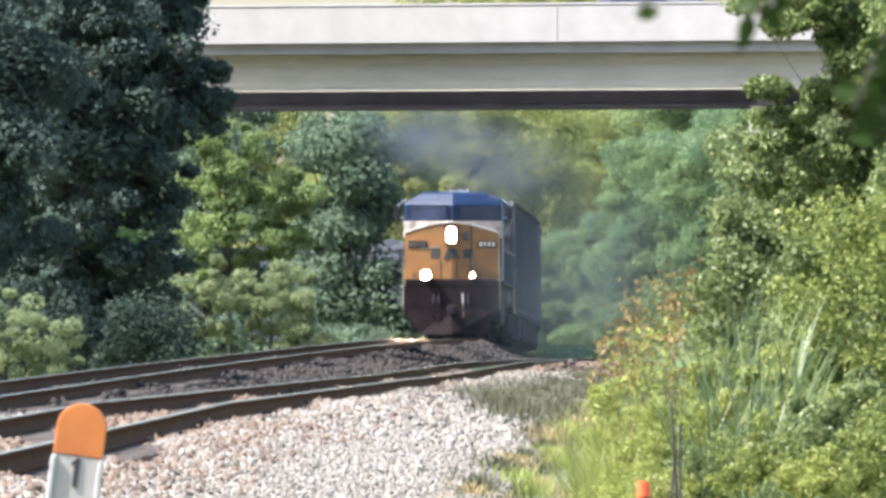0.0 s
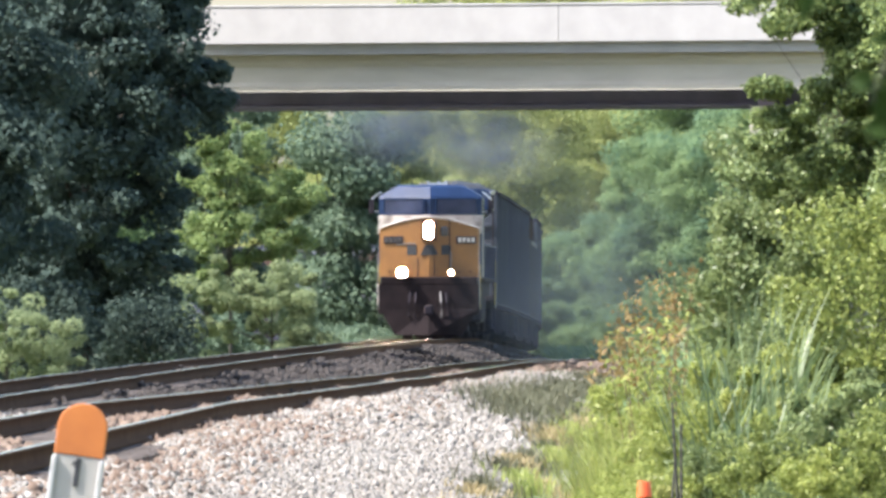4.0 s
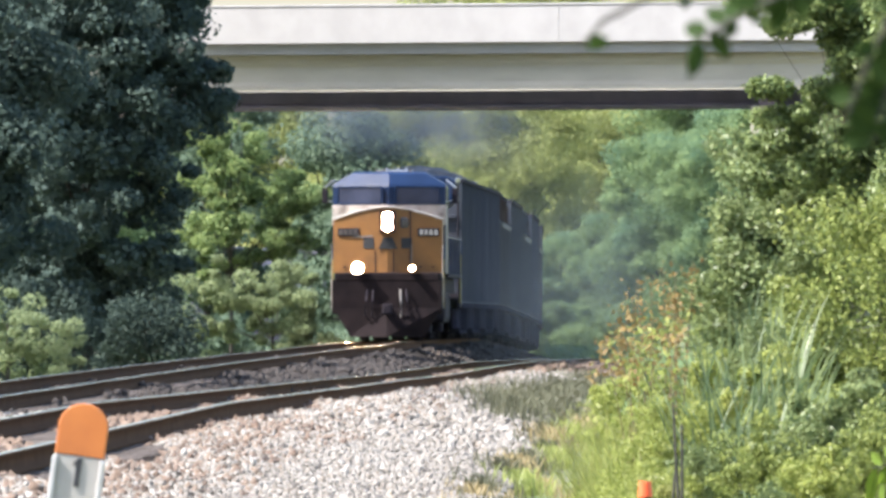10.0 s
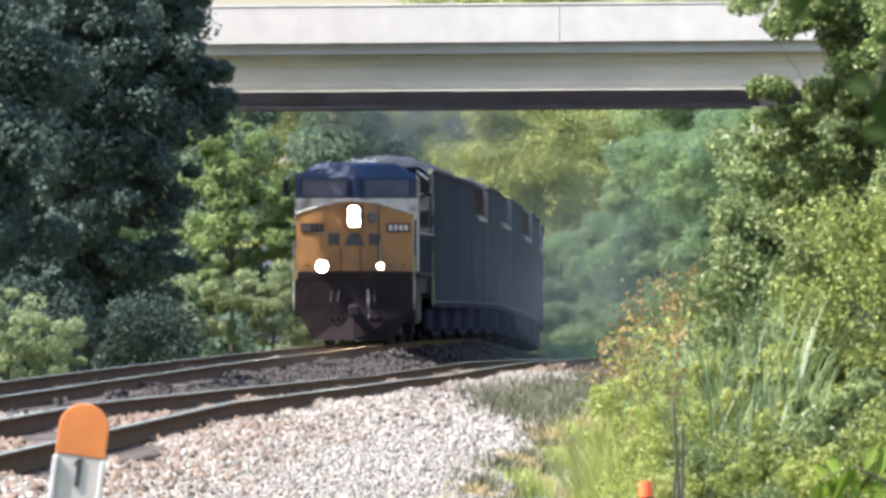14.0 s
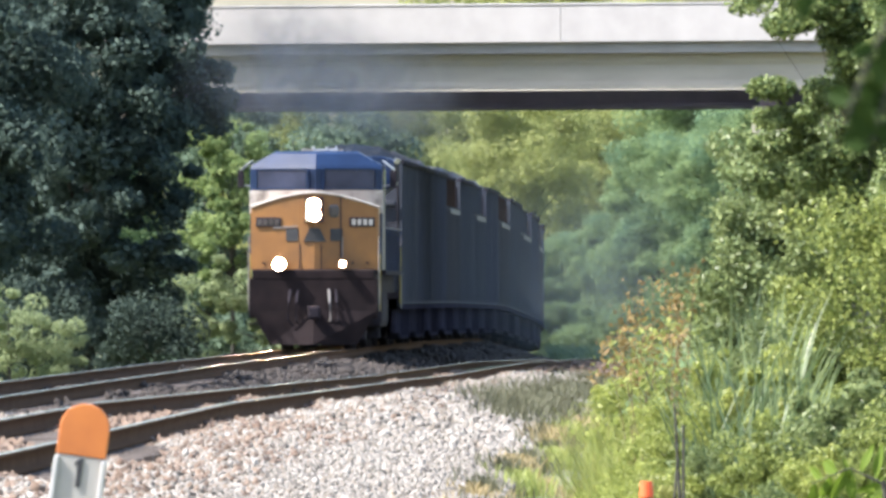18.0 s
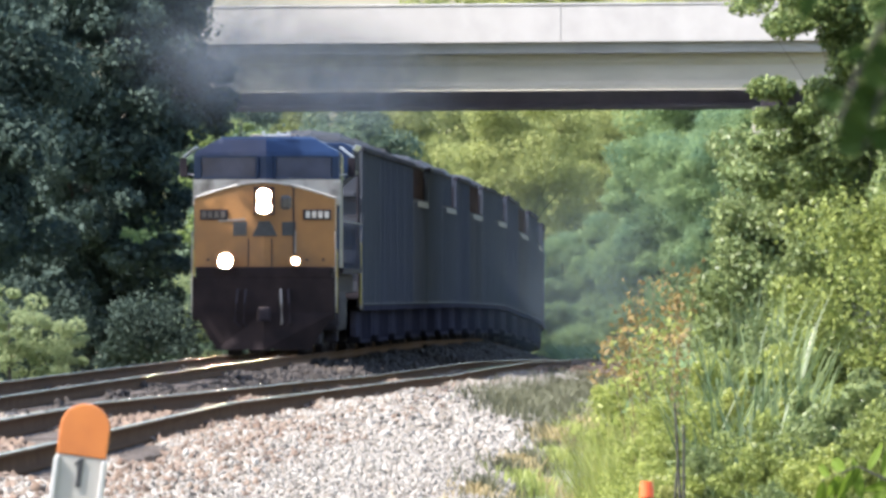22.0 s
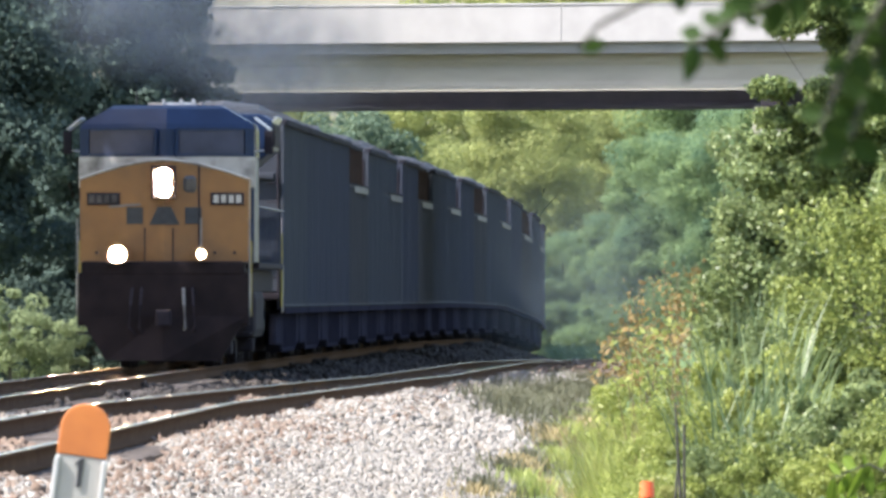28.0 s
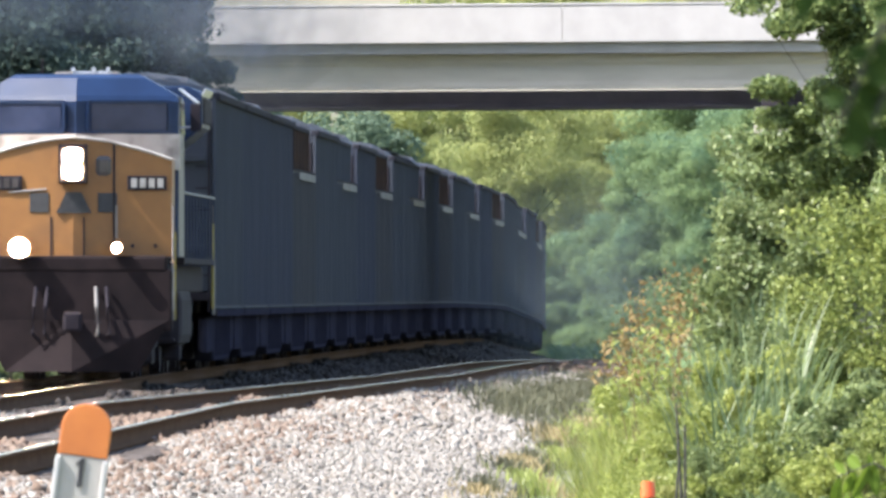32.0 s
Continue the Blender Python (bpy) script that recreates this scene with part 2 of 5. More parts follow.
def smoke_haze_mat(name, color, alpha, grain=0.9):
    """Thin exhaust or air haze: each sheet fades out from its middle and is torn by noise."""
    m, nt, bsdf = mat_nodes(name)
    uv = nt.nodes.new("ShaderNodeUVMap")
    ln = nt.nodes.new("ShaderNodeVectorMath")
    ln.operation = "LENGTH"
    nt.links.new(uv.outputs["UV"], ln.inputs[0])
    sub = nt.nodes.new("ShaderNodeMath")
    sub.operation, sub.use_clamp = "SUBTRACT", True
    sub.inputs[0].default_value = 1.0
    nt.links.new(ln.outputs["Value"], sub.inputs[1])
    r = nt.nodes.new("ShaderNodeMath")
    r.operation = "POWER"
    r.inputs[1].default_value = 1.5
    nt.links.new(sub.outputs[0], r.inputs[0])
    soft = nt.nodes.new("ShaderNodeMath")
    soft.operation = "MULTIPLY"
    soft.inputs[1].default_value = alpha
    nt.links.new(r.outputs[0], soft.inputs[0])
    mul = nt.nodes.new("ShaderNodeMath")
    mul.operation = "MULTIPLY"
    nt.links.new(soft.outputs[0], mul.inputs[0])
    nt.links.new(noise_fac(nt, grain, 0.2, 0.7), mul.inputs[1])
    tr = nt.nodes.new("ShaderNodeBsdfTransparent")
    df = nt.nodes.new("ShaderNodeBsdfDiffuse")
    df.inputs["Color"].default_value = (*color, 1)
    mix = nt.nodes.new("ShaderNodeMixShader")
    nt.links.new(mul.outputs[0], mix.inputs[0])
    nt.links.new(tr.outputs[0], mix.inputs[1])
    nt.links.new(df.outputs[0], mix.inputs[2])
    nt.links.new(mix.outputs[0], nt.nodes["Material Output"].inputs["Surface"])
    return m


M_SMOKE = smoke_haze_mat("thin_diesel_smoke", (0.105, 0.121, 0.148), 0.9)


# ---- building helpers ----
def part(name, bm, material, parent, label=""):
    me = bpy.data.meshes.new(name)
    bm.to_mesh(me)
    bm.free()
    me.materials.append(material)
    ob = new(name, me)
    ob.parent = parent
    if label:
        ob["label"] = label
    return ob


def np_mesh(name, verts, faces, material):
    """A mesh from numpy arrays; faces all of one size."""
    me = bpy.data.meshes.new(name)
    nf, k = faces.shape
    me.vertices.add(len(verts))
    me.vertices.foreach_set("co", np.ascontiguousarray(verts, dtype=np.float32).ravel())
    me.loops.add(nf * k)
    me.loops.foreach_set("vertex_index", np.ascontiguousarray(faces, dtype=np.int32).ravel())
    me.polygons.add(nf)
    me.polygons.foreach_set("loop_start", np.arange(0, nf * k, k, dtype=np.int32))
    me.update(calc_edges=True)
    me.materials.append(material)
    return me


def box(bm, c, s, bevel=0.0, turn=None):
    """A bevelled block of full size s round c."""
    r = bmesh.ops.create_cube(bm, size=1.0, matrix=Matrix.Translation(c) @ (turn or Matrix()) @ Matrix.Diagonal((*s, 1)))
    if bevel:
        edges = list({e for v in r["verts"] for e in v.link_edges})
        bmesh.ops.bevel(bm, geom=edges, offset=bevel, segments=2, affect="EDGES", profile=0.6)
    return bm


def block(c, s, bevel=0.0, turn=None):
    return box(bmesh.new(), c, s, bevel, turn)


def prism(bm, outline, axis, a, b, bevel=0.0):
    """A closed outline of (u, v) pushed along an axis ('x' or 'y') from a to b."""
    put = (lambda u, v, w: (w, u, v)) if axis == "x" else (lambda u, v, w: (u, w, v))
    lo = [bm.verts.new(put(u, v, a)) for u, v in outline]
    hi = [bm.verts.new(put(u, v, b)) for u, v in outline]
    n = len(outline)
    made = [bm.faces.new(lo[::-1]), bm.faces.new(hi)]
    made += [bm.faces.new((lo[i], lo[(i + 1) % n], hi[(i + 1) % n], hi[i])) for i in range(n)]
    bmesh.ops.recalc_face_normals(bm, faces=made)
    if bevel:
        bmesh.ops.bevel(bm, geom=list({e for f in made for e in f.edges}), offset=bevel, segments=2, affect="EDGES", profile=0.6)
    return bm


def rod(bm, p, q, r0, r1=None, seg=8):
    """A round bar from p to q."""
    p, q = Vector(p), Vector(q)
    m = Matrix.Translation((p + q) / 2) @ (q - p).to_track_quat("Z", "Y").to_matrix().to_4x4()
    bmesh.ops.create_cone(bm, cap_ends=True, segments=seg, radius1=r0, radius2=r0 if r1 is None else r1, depth=(q - p).length, matrix=m)
    return bm


def bar(p, q, r0, r1=None, seg=8):
    return rod(bmesh.new(), p, q, r0, r1, seg)


def thing(name, m, label, category, group="", kind=""):
    ob = new(name)
    ob.matrix_world = m
    return tagged(ob, label, category, group, kind)


def shape(name, bm, material, label, category, group="", kind="", m=None):
    """A thing or a piece of the setting that is one mesh."""
    me = bpy.data.meshes.new(name)
    bm.to_mesh(me)
    bm.free()
    me.materials.append(material)
    ob = new(name, me)
    if m is not None:
        ob.matrix_world = m
    return tagged(ob, label, category, group, kind)

# ---- ground, ballast, rails, bridge ----
PROFILE_O = [-400, -9.0, -4.2, -2.1, 1.5, 2.2, 5.2, 5.7, 8.0, 10.0, 14.0, 400]
PROFILE_Z = [-0.9, -0.95, -0.95, -0.41, -0.36, -0.25, -0.24, -0.29, -0.66, -0.78, -0.80, -0.8]


def dip(y):
    """How far the near track and its ballast sink as they run away."""
    return np.interp(y, [190, 341, 440, 540, 600, 700], [0.0, -0.42, -0.55, -0.85, -1.20, -1.60])


def bed_z(o, y):
    return np.interp(o, PROFILE_O, PROFILE_Z) + dip(y) * np.interp(o, [1.2, 2.7, 8.0, 13.0], [0, 1, 1, 0]) + np.minimum(train_dip(y), 0) * np.interp(o, [-60, -12, 1.2, 2.7], [0, 1, 1, 0])


def ground_z(x, y):
    return float(bed_z(x - track_x(y), y)) - 0.08


def strip_mesh(name, ys, offs, lift, material):
    """A sheet that follows the railway: rows along y, columns at offsets from the line."""
    ys, offs = np.asarray(ys, float), np.asarray(offs, float)
    base = track_xs(ys)
    v = np.zeros((len(ys), len(offs), 3))
    v[:, :, 0] = base[:, None] + offs[None, :]
    v[:, :, 1] = ys[:, None]
    v[:, :, 2] = np.stack([bed_z(offs, float(y)) for y in ys]) + lift
    idx = np.arange(len(ys) * len(offs)).reshape(len(ys), len(offs))
    f = np.stack([idx[:-1, :-1], idx[:-1, 1:], idx[1:, 1:], idx[1:, :-1]], -1).reshape(-1, 4)
    return np_mesh(name, v.reshape(-1, 3), f, material)


ground = new("ground", strip_mesh("ground", list(range(-200, 300, 10)) + list(range(300, 800, 5)) + list(range(800, 1400, 20)) + [1600, 2000, 2400, 3200, 4800],
                                  [-3500, -1200, -400, -120, -60, -30, -15, -9, -6, -4.2, -2.1, 1.5, 2.2, 5.2, 5.7, 8.0, 10, 14, 20, 40, 80, 200, 600, 1500, 3500], -0.08, M_GRASS))
tagged(ground, "rough summer grass and weeds beside the railway", "ground", kind="structure")
bed = new("ballast_bed", strip_mesh("ballast_bed", range(-20, 1000, 4), [-3.6, -2.9, -2.1, -1.5, 0, 1.5, 2.4, 3.6, 5.2, 5.9, 6.6, 7.3, 7.75], -0.05, M_BALLAST))
tagged(bed, "pale crushed stone ballast under two tracks", "ballast", kind="structure")


# Dark sheets that stand in for shade below and beside the train.
shade_bed = new("coal_dusted_ballast", strip_mesh("coal_dusted_ballast", range(208, 760, 4), [-2.0, -1.5, 0, 1.5, 2.2, 2.75], -0.025, M_SHADEBED))
shade_bed_near = new("coal_dusted_ballast", strip_mesh("coal_dusted_ballast", range(100, 209, 4), [-2.0, -1.5, 0, 0.6, 1.05], -0.025, M_SHADEBED))
tagged(shade_bed_near, "dark ballast between the rails, shade put into its colour", "ballast", kind="structure")
tagged(shade_bed, "dark ballast beside the rails, shade put into its colour", "ballast", kind="structure")


def stones(name, rng, o0, o1, y0, y1, size, count, material, lift=0.0):
    """Broken stones strewn over the bed."""
    o = rng.uniform(o0, o1, count)
    y = rng.uniform(y0, y1, count)
    swell = 0.055 * np.sin(o * 2.3 + y * 0.21) * np.sin(y * 0.093 + 1.3 * o) + 0.02 * np.sin(y * 0.37 + 4 * o)
    c = np.stack([track_xs(y) + o, y, bed_z(o, y) + lift + swell + rng.normal(0, size * 0.2, count)], -1)
    octa = np.array([[1, 0, 0], [0, 1, 0], [-1, 0, 0], [0, -1, 0], [0, 0, 1], [0, 0, -1]], float)
    tri = np.array([[0, 1, 4], [1, 2, 4], [2, 3, 4], [3, 0, 4], [1, 0, 5], [2, 1, 5], [3, 2, 5], [0, 3, 5]])
    v = octa[None] * (size * rng.uniform(0.35, 0.75, (count, 1, 3)) * rng.choice([0.7, 1.0, 1.0, 1.35], (count, 1, 1))) + rng.normal(0, size * 0.12, (count, 6, 3))
    a, b = rng.uniform(0, 6.28, count), rng.uniform(0, 6.28, count)
    ca, sa, cb, sb = np.cos(a), np.sin(a), np.cos(b), np.sin(b)
    z0 = np.zeros(count)
    rot = np.stack([np.stack([ca, -sa * cb, sa * sb], -1), np.stack([sa, ca * cb, -ca * sb], -1), np.stack([z0, sb, cb], -1)], 1)
    v = np.einsum("nij,nkj->nki", rot, v) + c[:, None]
    f = tri[None] + 6 * np.arange(count)[:, None, None]
    ob = new(name, np_mesh(name, v.reshape(-1, 3), f.reshape(-1, 3), material))
    return ob


rng = np.random.default_rng(5)
tagged(stones("ballast_stones", rng, 4.6, 7.9, 100, 185, 0.052, 54000, M_STONES), "loose pale crushed ballast stones", "gravel", kind="stuff")
tagged(stones("ballast_stones", rng, 4.6, 7.9, 185, 420, 0.082, 46000, M_STONES), "loose pale crushed ballast stones", "gravel", kind="stuff")
tagged(stones("ballast_stones", rng, 4.6, 8.0, 420, 640, 0.15, 9000, M_STONES_RUST), "brownish crushed ballast stones", "gravel", kind="stuff")
tagged(stones("shade_darkened_stones", rng, -1.9, 2.85, 208, 620, 0.11, 24000, M_STONES_SHADE, 0.01), "dark ballast stones, shade put into their colour", "gravel", kind="stuff")
tagged(stones("ballast_stones", rng, 0.9, 2.75, 110, 208, 0.09, 9000, M_STONES), "loose pale crushed ballast stones", "gravel", kind="stuff")
tagged(stones("stained_and_shaded_stones", rng, 5.1, 6.1, 100, 300, 0.07, 5200, M_STONES_RUST), "rust-stained ballast stones beside the rails", "gravel", kind="stuff")
tagged(stones("stained_and_shaded_stones", rng, 2.9, 5.45, 100, 420, 0.085, 24000, M_STONES_RUST, -0.01), "rust-stained ballast stones beside the rails", "gravel", kind="stuff")
tagged(stones("stained_and_shaded_stones", rng, -1.6, 1.0, 150, 290, 0.09, 7000, M_STONES_SHADE, -0.01), "dark ballast stones between the rails, shade put into their colour", "gravel", kind="stuff")


def rail(name, o, label, lift):
    """One running rail: web and foot rusty, head worn bright."""
    ys = np.arange(60, 960, 3.0)
    x = track_xs(ys) + o
    prof = [(-0.07, -0.185), (0.07, -0.185), (0.07, -0.165), (0.014, -0.15), (0.014, -0.045), (0.036, -0.035), (0.036, -0.006), (-0.036, -0.006), (-0.036, -0.035), (-0.014, -0.045), (-0.014, -0.15), (-0.07, -0.165)]
    n = len(prof)
    zs = dip(ys) if o > 1 else train_dip(ys)
    v = np.array([[(xx + u, yy, zz + z) for u, z in prof] for xx, yy, zz in zip(x, ys, zs)]).reshape(-1, 3)
    r = np.arange(len(ys) - 1)[:, None] * n
    k = np.arange(n)[None]
    f = np.stack([r + k, r + (k + 1) % n, r + n + (k + 1) % n, r + n + k], -1).reshape(-1, 4)
    ob = new(name, np_mesh(name, v, f, M_RAIL))
    tagged(ob, label, "rail", "running rails", "structure")
    ob.location.z = lift
    arc = [(-0.034, -0.009), (-0.026, -0.003), (-0.012, -0.0005), (0.0, 0.0), (0.012, -0.0005), (0.026, -0.003), (0.034, -0.009)]
    hv = np.array([[(xx + u, yy, zz + w) for u, w in arc] for xx, yy, zz in zip(x, ys, zs)]).reshape(-1, 3)
    r = np.arange(len(ys) - 1)[:, None] * 7
    k = np.arange(6)[None]
    f = np.stack([r + k, r + k + 1, r + 7 + k + 1, r + 7 + k], -1).reshape(-1, 4)
    head = new("rail_head", np_mesh("rail_head", hv, f, M_RAILTOP))
    head.parent = ob
    head["label"] = "worn shiny running surface"


for o in (-0.7525, 0.7525, TRACK_GAP - 0.7525, TRACK_GAP + 0.7525):
    rail("rail", o, "rusty steel rail with a worn bright head", TRAIN_Z if o < 1 else NEAR_Z)

# sleepers: one mesh shared by all, those nearest the camera first
tie_me = bpy.data.meshes.new("sleeper")
_bm = block((0, 0, -0.275), (2.55, 0.23, 0.17), 0.012)
_bm.to_mesh(tie_me)
_bm.free()
tie_me.materials.append(M_TIE)
for o, y0, y1 in ((TRACK_GAP, 108, 252), (0.0, 150, 294)):
    track = thing("track_bed", Matrix(), "row of dark creosoted sleepers in ballast", "sleepers", "tracks", "structure")
    for y in np.arange(y0, y1, 0.58):
        s = new("sleeper", tie_me)
        s.parent = track
        s.matrix_world = pose(track_x(y) + o + random.uniform(-0.03, 0.03), y, (NEAR_Z + float(dip(y)) if o > 1 else TRAIN_Z + float(train_dip(y))) + random.uniform(-0.01, 0.006), 0, 0, random.uniform(-1, 1))

# road bridge, set askew to the line
BR_Y, BR_SIZE = 439.5, 0.98764
bridge = thing("road_bridge", pose(1.185, BR_Y, 0.015, 0, 0, -26) @ Matrix.Scale(BR_SIZE, 4), "pale concrete road bridge over the railway", "bridge")
X0, X1 = -120.0, 126.0
for i in range(20):
    a = 2.0 - 12.2 * 10 + 12.2 * i
    part("parapet_panel", block((a + 6.1, 0.15, 8.28), (12.185, 0.30, 0.97), 0.006), M_PARAPET, bridge, "sunlit off-white concrete parapet")
part("coping", block((3, 0.15, 8.79), (X1 - X0, 0.35, 0.06), 0.015), M_PARAPET, bridge)
part("deck_edge", block((3, 0.55, 7.645), (X1 - X0, 0.68, 0.30), 0.02), M_PARAPET, bridge, "pale slab edge")
part("deck", block((3, 5.8, 7.62), (X1 - X0, 9.8, 0.25)), M_CONCRETE, bridge)
part("road_surface", block((3, 5.6, 7.78), (X1 - X0, 9.5, 0.06)), M_ASPHALT, bridge, "asphalt carriageway")
fascia = bmesh.new()
prism(fascia, [(0.60, 7.492), (0.60, 7.30), (0.68, 7.18), (0.68, 6.78), (0.64, 6.66), (0.64, 6.53), (1.18, 6.53), (1.18, 6.68), (1.08, 6.80), (1.08, 7.18), (1.18, 7.30), (1.18, 7.492)], "x", X0, X1)
part("fascia_beam", fascia, M_BEAM, bridge, "grey-beige concrete edge beam")
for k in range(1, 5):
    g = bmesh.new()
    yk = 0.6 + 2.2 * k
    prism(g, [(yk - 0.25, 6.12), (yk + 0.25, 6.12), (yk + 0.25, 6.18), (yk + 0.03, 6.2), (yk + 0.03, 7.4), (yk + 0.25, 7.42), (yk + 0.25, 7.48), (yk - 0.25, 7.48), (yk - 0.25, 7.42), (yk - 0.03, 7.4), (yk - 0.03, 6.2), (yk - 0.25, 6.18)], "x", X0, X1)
    part("girder", g, M_GIRDER, bridge, "plate girder, cool shade put into its blue-violet paint")
part("far_parapet", block((3, 10.6, 8.28), (X1 - X0, 0.3, 0.97), 0.03), M_PARAPET, bridge)
for xp in (7.7, 40.0, 72.0, 104.0, -24.0, -56.0, -88.0):
    for yk in (2.2, 6.0, 10.0):
        part("pier_column", bar((xp, yk, -1.0), (xp, yk, 5.35), 0.45, seg=20), M_CONCRETE, bridge)
    part("pier_cap", block((xp, 6.0, 5.72), (1.3, 10.0, 0.76), 0.05), M_CONCRETE, bridge, "concrete pier cap")
    for yk in (0.88, 2.8, 5.0, 7.2, 9.4):
        part("bearing", block((xp, yk, 6.315 if yk < 1 else 6.11), (0.5, 0.4, 0.43 if yk < 1 else 0.02), 0.0), M_BLACK, bridge)

# ---- plants ----
def leaf_quads(rng, pts, out, size, up=0.35, slim=0.5, spread=0.35, wild=0.6):
    """A bent diamond blade at each point, facing outwards from its clump more or less."""
    n = len(pts)
    nrm = rng.normal(0, wild, (n, 3)) + out
    nrm[:, 2] += up
    nrm /= np.linalg.norm(nrm, axis=1)[:, None]
    d = rng.normal(0, 1, (n, 3))
    d -= (d * nrm).sum(1)[:, None] * nrm
    d /= np.linalg.norm(d, axis=1)[:, None]
    w = np.cross(nrm, d)
    L = size * rng.uniform(1 - spread, 1 + spread, n)[:, None]
    v = np.stack([pts - d * L * 0.5, pts + w * L * slim * 0.5 + nrm * L * 0.06, pts + d * L * 0.5 - nrm * L * 0.1, pts - w * L * slim * 0.5 + nrm * L * 0.06], 1)
    f = np.arange(4 * n).reshape(n, 4)
    return v.reshape(-1, 3), f


def clump_points(rng, n, centre, radii, clumps, clump_r, hollow=0.35):
    """Points on the skins of clumps that fill an uneven ellipsoid, with the way out of each clump."""
    d = rng.normal(0, 1, (clumps, 3))
    d /= np.linalg.norm(d, axis=1)[:, None]
    r = rng.uniform(hollow ** 2, 1.0, clumps) ** 0.5 * rng.uniform(0.75, 1.05, clumps)
    cs = np.asarray(centre) + d * r[:, None] * np.asarray(radii)
    which = rng.integers(0, clumps, n)
    size = clump_r * rng.uniform(0.5, 1.45, clumps)
    o = rng.normal(0, 1, (n, 3))
    o /= np.linalg.norm(o, axis=1)[:, None]
    rad = size[which] * (0.55 + 0.55 * rng.uniform(0, 1, n) ** 0.6 + 0.12 * rng.normal(0, 1, n))
    return cs[which] + o * rad[:, None] * np.array([1, 1, 0.7]), o, cs


def tube_mesh(bm, pts, r0, r1, seg=7):
    """A bent tapered limb through points."""
    rings = []
    for i, p in enumerate(pts):
        p = Vector(p)
        t = (Vector(pts[min(i + 1, len(pts) - 1)]) - Vector(pts[max(i - 1, 0)])).normalized()
        q = t.to_track_quat("Z", "Y")
        r = r0 + (r1 - r0) * i / (len(pts) - 1)
        rings.append([bm.verts.new(p + q @ Vector((r * math.cos(6.2832 * k / seg), r * math.sin(6.2832 * k / seg), 0))) for k in range(seg)])
    for a, b in zip(rings, rings[1:]):
        for k in range(seg):
            bm.faces.new((a[k], a[(k + 1) % seg], b[(k + 1) % seg], b[k]))
    bm.faces.new(rings[-1])
    return bm


def tree(name, label, category, base, lobes, leaf, count, material, seed, clumps=60, clump_r=0.5, limbs=14, trunk_r=0.18, group="", up=0.35, slim=0.55, wild=0.6):
    """A tapered trunk with limbs and a crown of leaf clumps. lobes: (centre, radii, share) relative to the base."""
    rg = np.random.default_rng(seed)
    ob = thing(name, pose(*base), label, category, group)
    total = sum(s for _, _, s in lobes)
    allp, allo, allc = [], [], []
    for centre, radii, share in lobes:
        k = max(5, int(clumps * share / total))
        p, o, c = clump_points(rg, int(count * share / total), centre, radii, k, clump_r)
        allp.append(p)
        allo.append(o)
        allc.append(c)
    p, o, c = np.concatenate(allp), np.concatenate(allo), np.concatenate(allc)
    keep = p[:, 2] > 0.0
    v, f = leaf_quads(rg, p[keep], o[keep], leaf, up, slim, wild=wild)
    crown = new("crown", np_mesh("crown", v, f, material))
    crown.parent = ob
    top = lobes[0][0]
    bm = bmesh.new()
    fork = Vector((top[0] * 0.25, top[1] * 0.25, top[2] * 0.55))
    tube_mesh(bm, [(0, 0, -0.2), (0.02, 0, fork.z * 0.5), fork, (top[0] * 0.8, top[1] * 0.8, top[2] * 1.15)], trunk_r, trunk_r * 0.35)
    for j in rg.choice(len(c), min(limbs, len(c)), replace=False):
        e = Vector(c[j])
        s = fork * float(rg.uniform(0.45, 1.0))
        mid = s.lerp(e, 0.5) + Vector((0, 0, 0.12 * (e - s).length))
        tube_mesh(bm, [s, mid, e], trunk_r * 0.38, trunk_r * 0.08, 5)
    part("trunk", bm, M_BARK, ob)
    return ob


# dark woods left of the line, in front of the bridge
DARK = "dark trackside trees"
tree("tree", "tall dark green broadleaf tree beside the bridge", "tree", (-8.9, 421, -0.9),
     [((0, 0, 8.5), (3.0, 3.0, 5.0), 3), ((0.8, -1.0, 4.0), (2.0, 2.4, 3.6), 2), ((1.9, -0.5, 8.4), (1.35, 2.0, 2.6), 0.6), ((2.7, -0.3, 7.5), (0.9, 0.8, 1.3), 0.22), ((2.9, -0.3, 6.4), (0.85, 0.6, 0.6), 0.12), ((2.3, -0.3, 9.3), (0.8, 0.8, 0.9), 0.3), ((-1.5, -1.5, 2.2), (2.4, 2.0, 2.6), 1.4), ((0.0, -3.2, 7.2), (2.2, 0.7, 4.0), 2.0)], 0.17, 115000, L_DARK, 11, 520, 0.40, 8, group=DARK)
# Its highest lobe lies above the view, added to shade the train.
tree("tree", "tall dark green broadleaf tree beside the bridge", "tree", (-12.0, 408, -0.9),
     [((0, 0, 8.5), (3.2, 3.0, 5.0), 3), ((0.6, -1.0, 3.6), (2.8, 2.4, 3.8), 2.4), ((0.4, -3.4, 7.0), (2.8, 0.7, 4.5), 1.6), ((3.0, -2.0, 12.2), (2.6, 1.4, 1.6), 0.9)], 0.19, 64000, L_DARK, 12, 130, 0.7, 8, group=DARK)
# Two trees out of view, added to keep sun off the woods' edge.
tree("tree", "unseen tree added to shade the woods' edge", "tree", (-16.0, 425, -0.9),
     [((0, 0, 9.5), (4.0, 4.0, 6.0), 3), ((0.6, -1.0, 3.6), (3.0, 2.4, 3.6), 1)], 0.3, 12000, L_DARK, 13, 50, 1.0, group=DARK)
